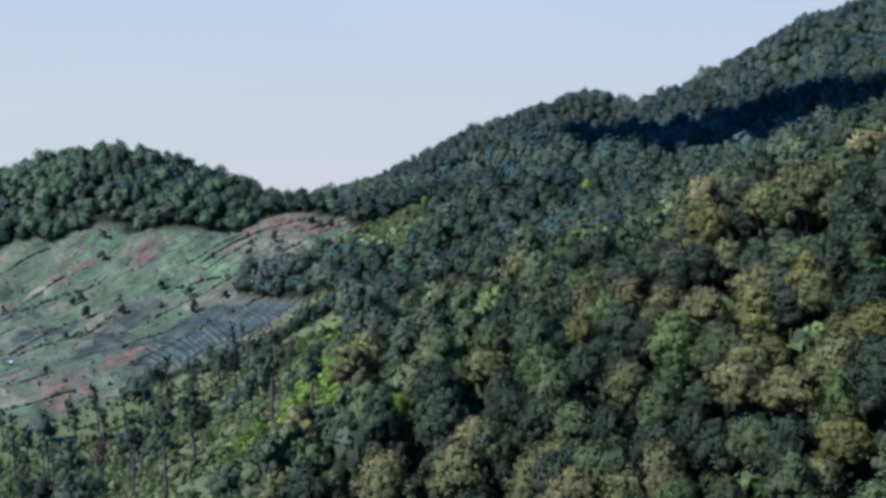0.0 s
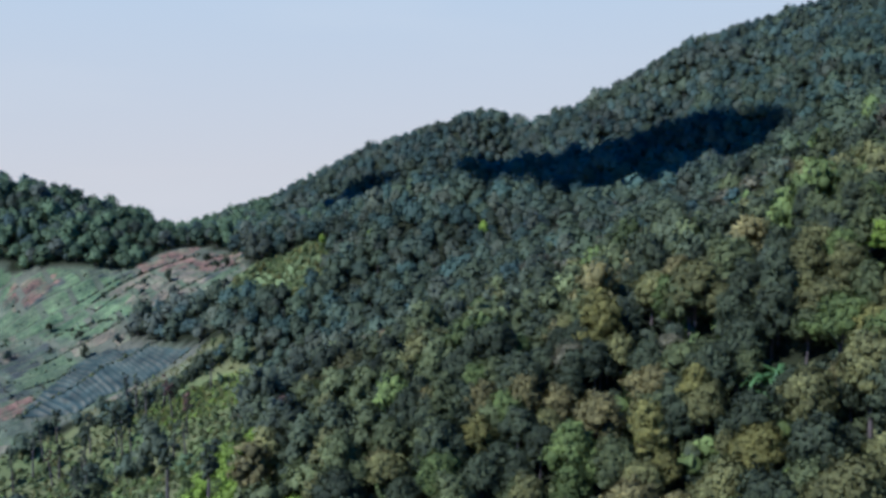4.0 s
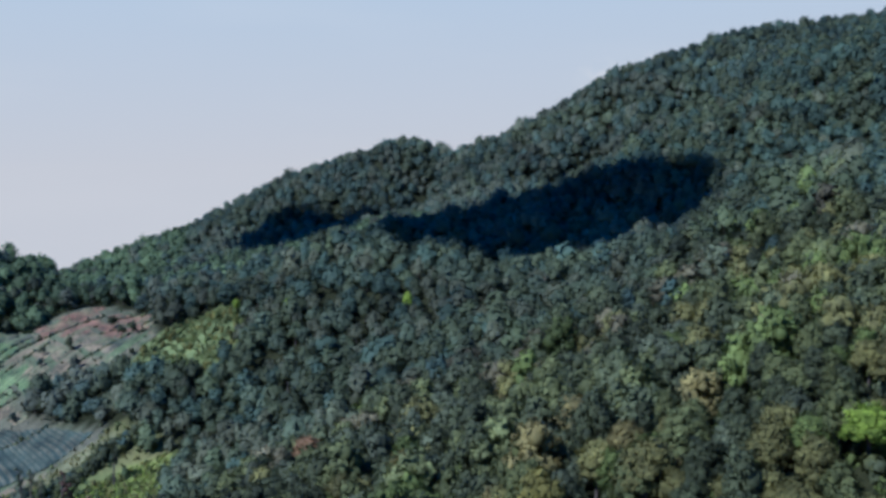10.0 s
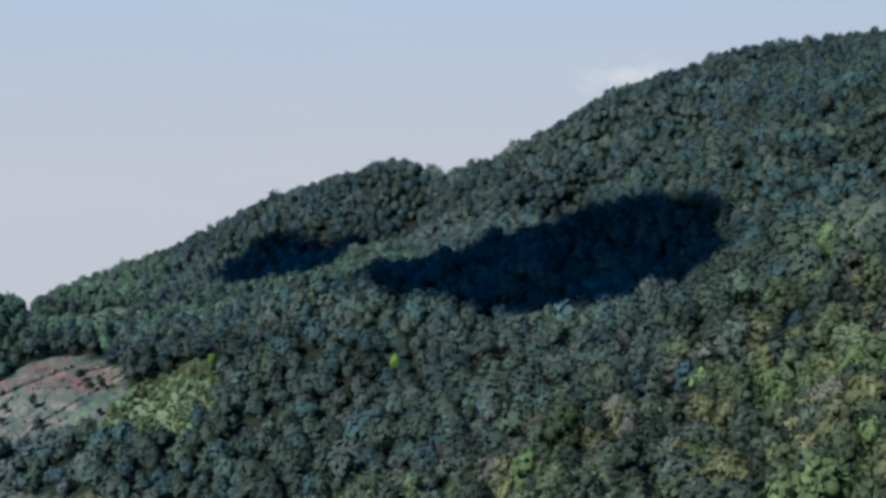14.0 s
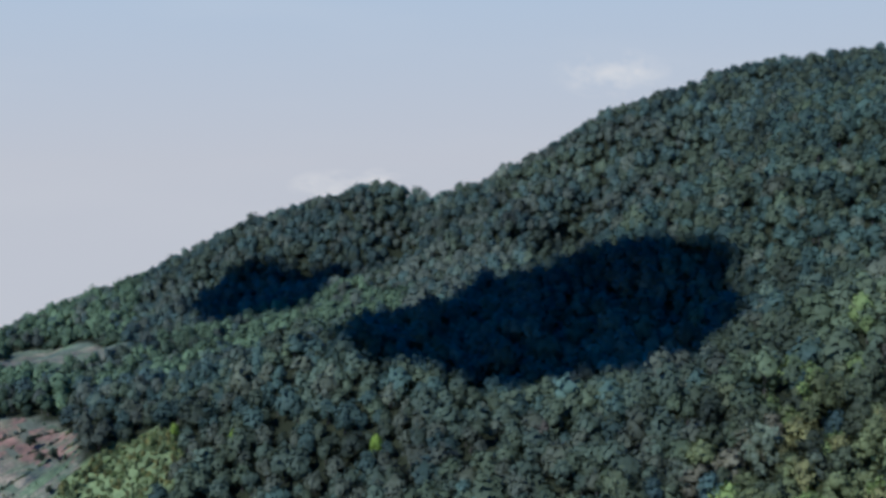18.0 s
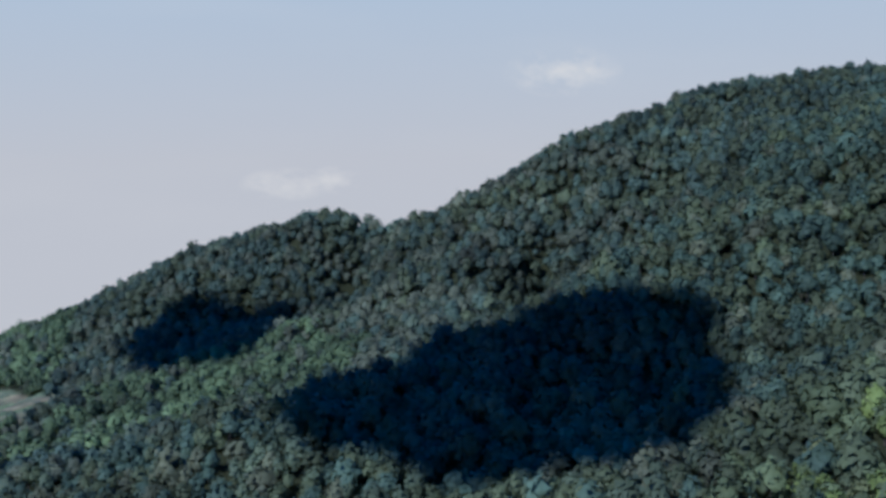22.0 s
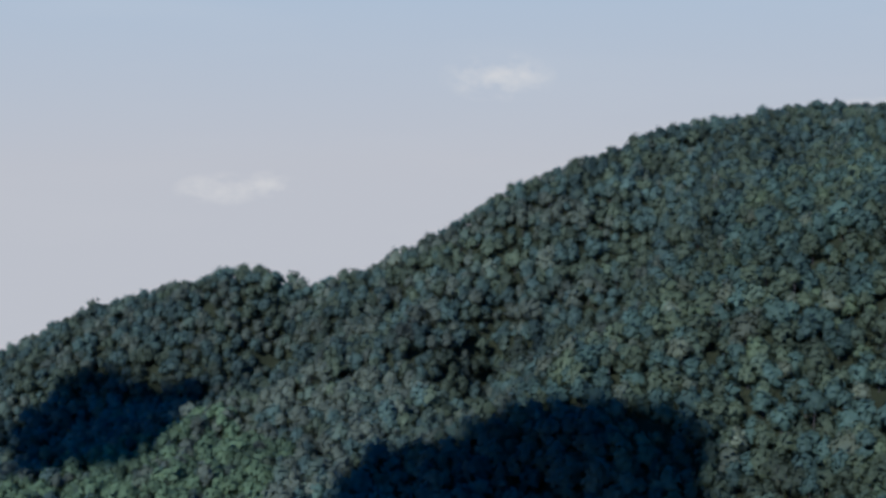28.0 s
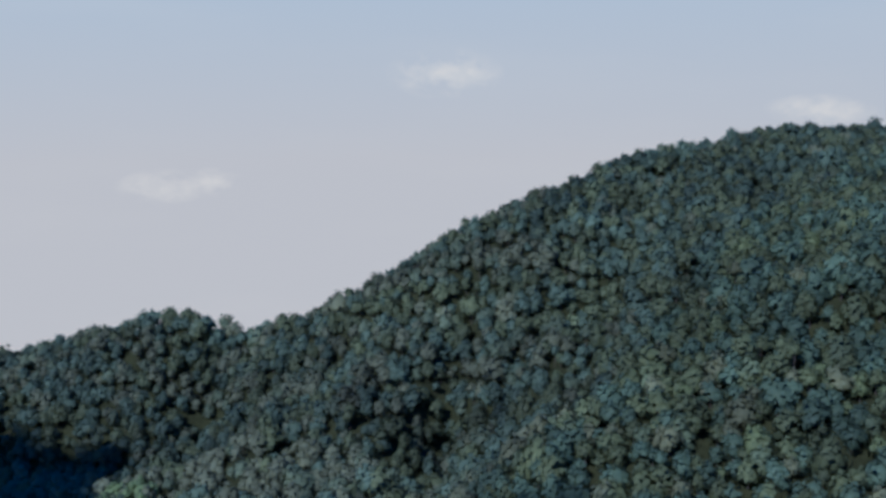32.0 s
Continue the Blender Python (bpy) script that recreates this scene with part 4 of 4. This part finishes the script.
def shrubs(name, label, xs, ys, size, tones_used, seed, build=(3, 3, 6, 0.24)):
    """Low bushes joined into one stretch of growth."""
    r = np.random.default_rng(seed)
    shapes = [crown(r, k, *build) for k in ("dome", "uneven", "tall")]
    xs, ys = np.asarray(xs, float), np.asarray(ys, float)
    zs = land(xs, ys)
    vs, fs, tones, ns, n = [], [], [], [], 0
    for i in range(len(xs)):
        sv, sf, shade, round_n = shapes[i % 3]
        s, a = size * r.lognormal(0, 0.3), r.uniform(0, 6.3)
        c, sn = math.cos(a), math.sin(a)
        vs.append(np.stack([sv[:, 0] * c - sv[:, 1] * sn, sv[:, 0] * sn + sv[:, 1] * c, sv[:, 2] * r.uniform(0.8, 1.3) + 0.35], -1) * s + np.array((xs[i], ys[i], zs[i])))
        ns.append(np.stack([round_n[:, 0] * c - round_n[:, 1] * sn, round_n[:, 0] * sn + round_n[:, 1] * c, round_n[:, 2]], -1))
        fs.append(sf + n)
        n += len(sv)
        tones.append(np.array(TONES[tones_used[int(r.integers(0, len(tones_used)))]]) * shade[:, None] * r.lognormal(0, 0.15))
    me = bpy.data.meshes.new(name)
    fill_mesh(me, np.concatenate(vs), np.concatenate(fs), np.concatenate(tones), [LEAVES], normals=np.concatenate(ns))
    return tagged(new(name, me), label, "shrubs", kind="stuff")


hx, hy = [], []
for u0, length, v0 in edges:
    if r2.random() < 0.30:
        for k in range(int(length / 0.8)):
            if r2.random() < 0.85:
                uu, vv = u0 + k * 0.8 + r2.uniform(-0.5, 0.5), v0 + r2.uniform(-0.5, 0.5) + 2.6 * math.sin((u0 + k * 0.8) * 0.07 + v0 * 0.05) + 1.4 * math.sin((u0 + k * 0.8) * 0.16 + v0 * 0.03)
                hx.append(uu * CA - vv * SA)
                hy.append(uu * SA + vv * CA)
for bank in BANKS:
    for (x0, y0), (x1, y1) in zip(bank, bank[1:]):
        for k in range(int(math.hypot(x1 - x0, y1 - y0) / 0.5)):
            f = r2.random()
            hx.append(x0 + (x1 - x0) * f + r2.gauss(0, 0.6))
            hy.append(y0 + (y1 - y0) * f + r2.gauss(0, 0.6))
hx, hy = np.array(hx), np.array(hy)
ok = inside(FARMLAND, hx, hy)
shrubs("hedgerow", "dark hedges and grass banks between the field plots", hx[ok], hy[ok], 0.75, ["deep", "green", "bluish"], 3, (1, 5, 5, 0.38))


def scatter(poly, count, seed, thick=False):
    r = np.random.default_rng(seed)
    p = np.array(poly)
    x, y = r.uniform(p[:, 0].min(), p[:, 0].max(), count * 4), r.uniform(p[:, 1].min(), p[:, 1].max(), count * 4)
    ok = inside(poly, x, y) & (thick | ~(inside(STRIP, x, y) | inside(TERRACE, x, y)))
    return x[ok][:count], y[ok][:count]


shrubs("field_bushes", "small scattered bushes and weeds among the field plots", *scatter(FARMLAND, 1500, 23), 0.6, ["green", "mint", "deep", "dun", "bluish"], 10, (1, 4, 5, 0.4))
shrubs("undergrowth", "dark green bushes and saplings under the forest trees", *scatter([(-30, 200), (-15, 150), (25, 105), (75, 100), (125, 150), (145, 230), (95, 265), (-25, 255)], 2300, 17), 1.9, ["deep", "green", "deep", "fresh"], 9, (2, 4, 6, 0.26))
shrubs("scrub", "patchy low scrub of grey-green and olive bushes on the slope", *scatter(SCRUB, 2700, 11), 1.08, ["pale", "olive", "green", "fresh", "mint", "fresh", "pale", "pale", "olive"], 4, (2, 3, 7, 0.27))
shrubs("scrub_grass", "rough olive and green grass tufts between the bushes", *scatter([(-110, 185), (-36, 190), (-18, 240), (-22, 290), (-38, 383), (-57, 415), (-108, 421), (-190, 330)], 6800, 41), 0.80,
       ["pale", "fresh", "fresh", "pale", "olive", "gold"], 16, (1, 4, 5, 0.4))
shrubs("strip_grass", "dry grass along a narrow open strip", *scatter(STRIP, 420, 43, True), 0.5, ["pale", "straw", "olive"], 18, (1, 4, 5, 0.4))
shrubs("gully_bushes", "dark dense bushes in a narrow gully between grassy banks", *scatter([(-103, 422), (-79, 426), (-53, 442), (-42, 437), (-62, 425), (-85, 414)], 190, 44, True), 1.9, ["deep", "green", "bluish", "deep"], 19)
shrubs("pale_shrubs", "low pale green bushes covering a cleared slope", *scatter(PALE, 700, 12), 0.85, ["pale", "pale", "fresh", "gold"], 5)
shrubs("grass_tufts", "bright green tall grass on the slope", *scatter(GRASS, 2200, 13), 0.45, ["gold", "fresh", "lime", "pale"], 6, (1, 4, 5, 0.45))
shrubs("clearing_shrubs", "light green undergrowth in a gap of the forest", *scatter(CLEARING, 130, 14), 1.6, ["fresh", "gold", "fresh", "lime"], 7, (4, 6, 8, 0.16))
shrubs("bamboo_thicket", "bright yellow-green bamboo thicket among the trees", *scatter([(-36, 204), (-24, 200), (-21, 214), (-24, 234), (-28, 235), (-33, 220)], 135, 15, True), 2.0, ["lime", "fresh", "lime", "lime"], 8, (5, 7, 9, 0.13))
shrubs("bamboo_clump", "small bright green bamboo clump beside thin trees", *scatter([(-47, 210), (-41, 210), (-41, 219), (-47, 219)], 16, 46, True), 1.9, ["lime", "fresh", "pale"], 21, (5, 7, 9, 0.13))


def field_tree(x, y, tone_name, s, seed):
    """A small tree alone among the fields."""
    tree = new("field_tree")
    vv, ff, shade, round_n = MID_CROWNS[seed % 6]
    part("trunk", mesh_of("trunk", *tube([(0, 0, -0.8), (0.1, 0, 1.6), (0, 0.1, 3.4)], [0.2, 0.15, 0.08], 6), BARK, smooth=True), tree)
    part("crown", mesh_of("crown", vv * (2.3, 2.3, 2.6) + np.array((0, 0, 3.8)), ff, TREE_LEAVES, np.array(TONES[tone_name]) * shade[:, None], normals=round_n), tree)
    tree.matrix_basis = pose(x, y, float(land(x, y)), 0, 0, seed * 40) @ Matrix.Diagonal((s, s, s, 1))
    return tagged(tree, "small dark tree standing alone among the fields" if tone_name == "deep" else "small grey-green tree standing among the fields", "tree", "trees among the fields")


fx, fy = scatter(FARMLAND, 26, 21)
for i, (x, y) in enumerate(zip(fx, fy)):
    field_tree(float(x), float(y), ("grey", "bluish", "deep")[i % 3], 0.5 + 0.6 * r2.random(), i)
for i, (x, y) in enumerate([(-98, 499), (-127, 503), (-121, 488), (-94, 489), (-178, 500), (-71, 549), (-64, 529), (-58, 526), (-88, 529)]):
    field_tree(x, y, "deep", 1.0, i)

sx, sy = scatter([(-150, 250), (-60, 232), (-46, 262), (-44, 330), (-40, 400), (-60, 440), (-110, 430), (-170, 380)], 40, 31)
for i, (x, y) in enumerate(zip(sx, sy)):
    slender_tree(100 + i, ("grey", "deep", "grey", "rust", "grey", "grey")[i % 6], 0.38 + 0.35 * r2.random()).matrix_basis = pose(float(x), float(y), float(land(x, y)), 0, 0, i * 77)


SLIM = [(-139, 373), (-108, 389), (-98, 388), (-119, 394), (-28, 210), (-55, 219), (-73, 377), (-150, 344), (-148, 350), (-134, 385), (-99, 401), (-124, 386), (-87, 394), (-72, 228), (-60, 213), (-38, 220)]
for i, (x, y) in enumerate(SLIM):
    slender_tree(300 + i, ("grey", "deep", "grey", "grey")[i % 4], 0.55 + 0.3 * r2.random()).matrix_basis = pose(x, y, float(land(x, y)), 0, 0, i * 50) @ Matrix.Diagonal((1.1, 1.1, 1.0 + 0.2 * r2.random(), 1))


def field_hut(x, y, turn):
    """A tiny farm shelter: four posts, a plank wall and a sheet roof."""
    hut = new("field_hut")

    def box(name, size, at, mat, tilt=0.0):
        bm = bmesh.new()
        bmesh.ops.create_cube(bm, size=1, matrix=pose(*at, tilt, 0, 0) @ Matrix.Diagonal((*size, 1)))
        bmesh.ops.bevel(bm, geom=bm.edges[:], offset=0.02, affect="EDGES")
        me = bpy.data.meshes.new(name)
        bm.to_mesh(me)
        bm.free()
        me.materials.append(mat)
        return part(name, me, hut)
    for px in (-1.2, 1.2):
        for py in (-0.9, 0.9):
            box("post", (0.12, 0.12, 2.6), (px, py, 1.0), BARK)
    box("wall", (2.4, 0.06, 1.4), (0, 0.9, 1.1), PALE_BARK)
    box("roof", (3.2, 2.7, 0.06), (0, 0, 2.4), SHEET, 12)
    hut.matrix_basis = pose(x, y, float(land(x, y)) + 0.2, 0, 0, turn) @ Matrix.Diagonal((0.6, 0.6, 0.7, 1))
    return tagged(hut, "small open farm hut with a pale sheet roof in the fields", "hut", "")


field_hut(-196, 452, 50)

# ---- clouds over the slope that shade it ----


def cumulus(x, y, wide, deep, turn):
    """A heap of rounded billows that stands between the sun and the place (x, y) on the slope."""
    r = np.random.default_rng(int(abs(x) + abs(y)))
    ball_v, ball_f = finer(*BALL_FINE)
    centre = np.array((x, y, float(land(x, y)))) + np.array(sun_dir) * 820
    c, s = math.cos(radians(turn)), math.sin(radians(turn))
    vs, fs, n = [], [], 0
    for i in range(16):
        a, d = i * 2.4, math.sqrt((i + 0.3) / 16)
        u, w = d * wide * 0.72 * math.cos(a), d * deep * 0.72 * math.sin(a)
        size = min(wide, deep) * (0.30 + 0.16 * r.random())
        vs.append(centre + np.array((u * c - w * s, u * s + w * c, r.normal(0, 5))) + ball_v * (1 + r.normal(0, 0.05, (len(ball_v), 1))) * size * np.array((1, 1, 0.55)))
        fs.append(ball_f + n)
        n += len(ball_v)
    ob = new("cumulus_cloud", mesh_of("cumulus_cloud", np.concatenate(vs), np.concatenate(fs), CLOUD, smooth=True))
    return tagged(ob, "small white cumulus cloud drifting over the mountain", "cloud", kind="structure")


cumulus(160, 526, 122, 84, 30)
cumulus(42, 826, 66, 88, 20)
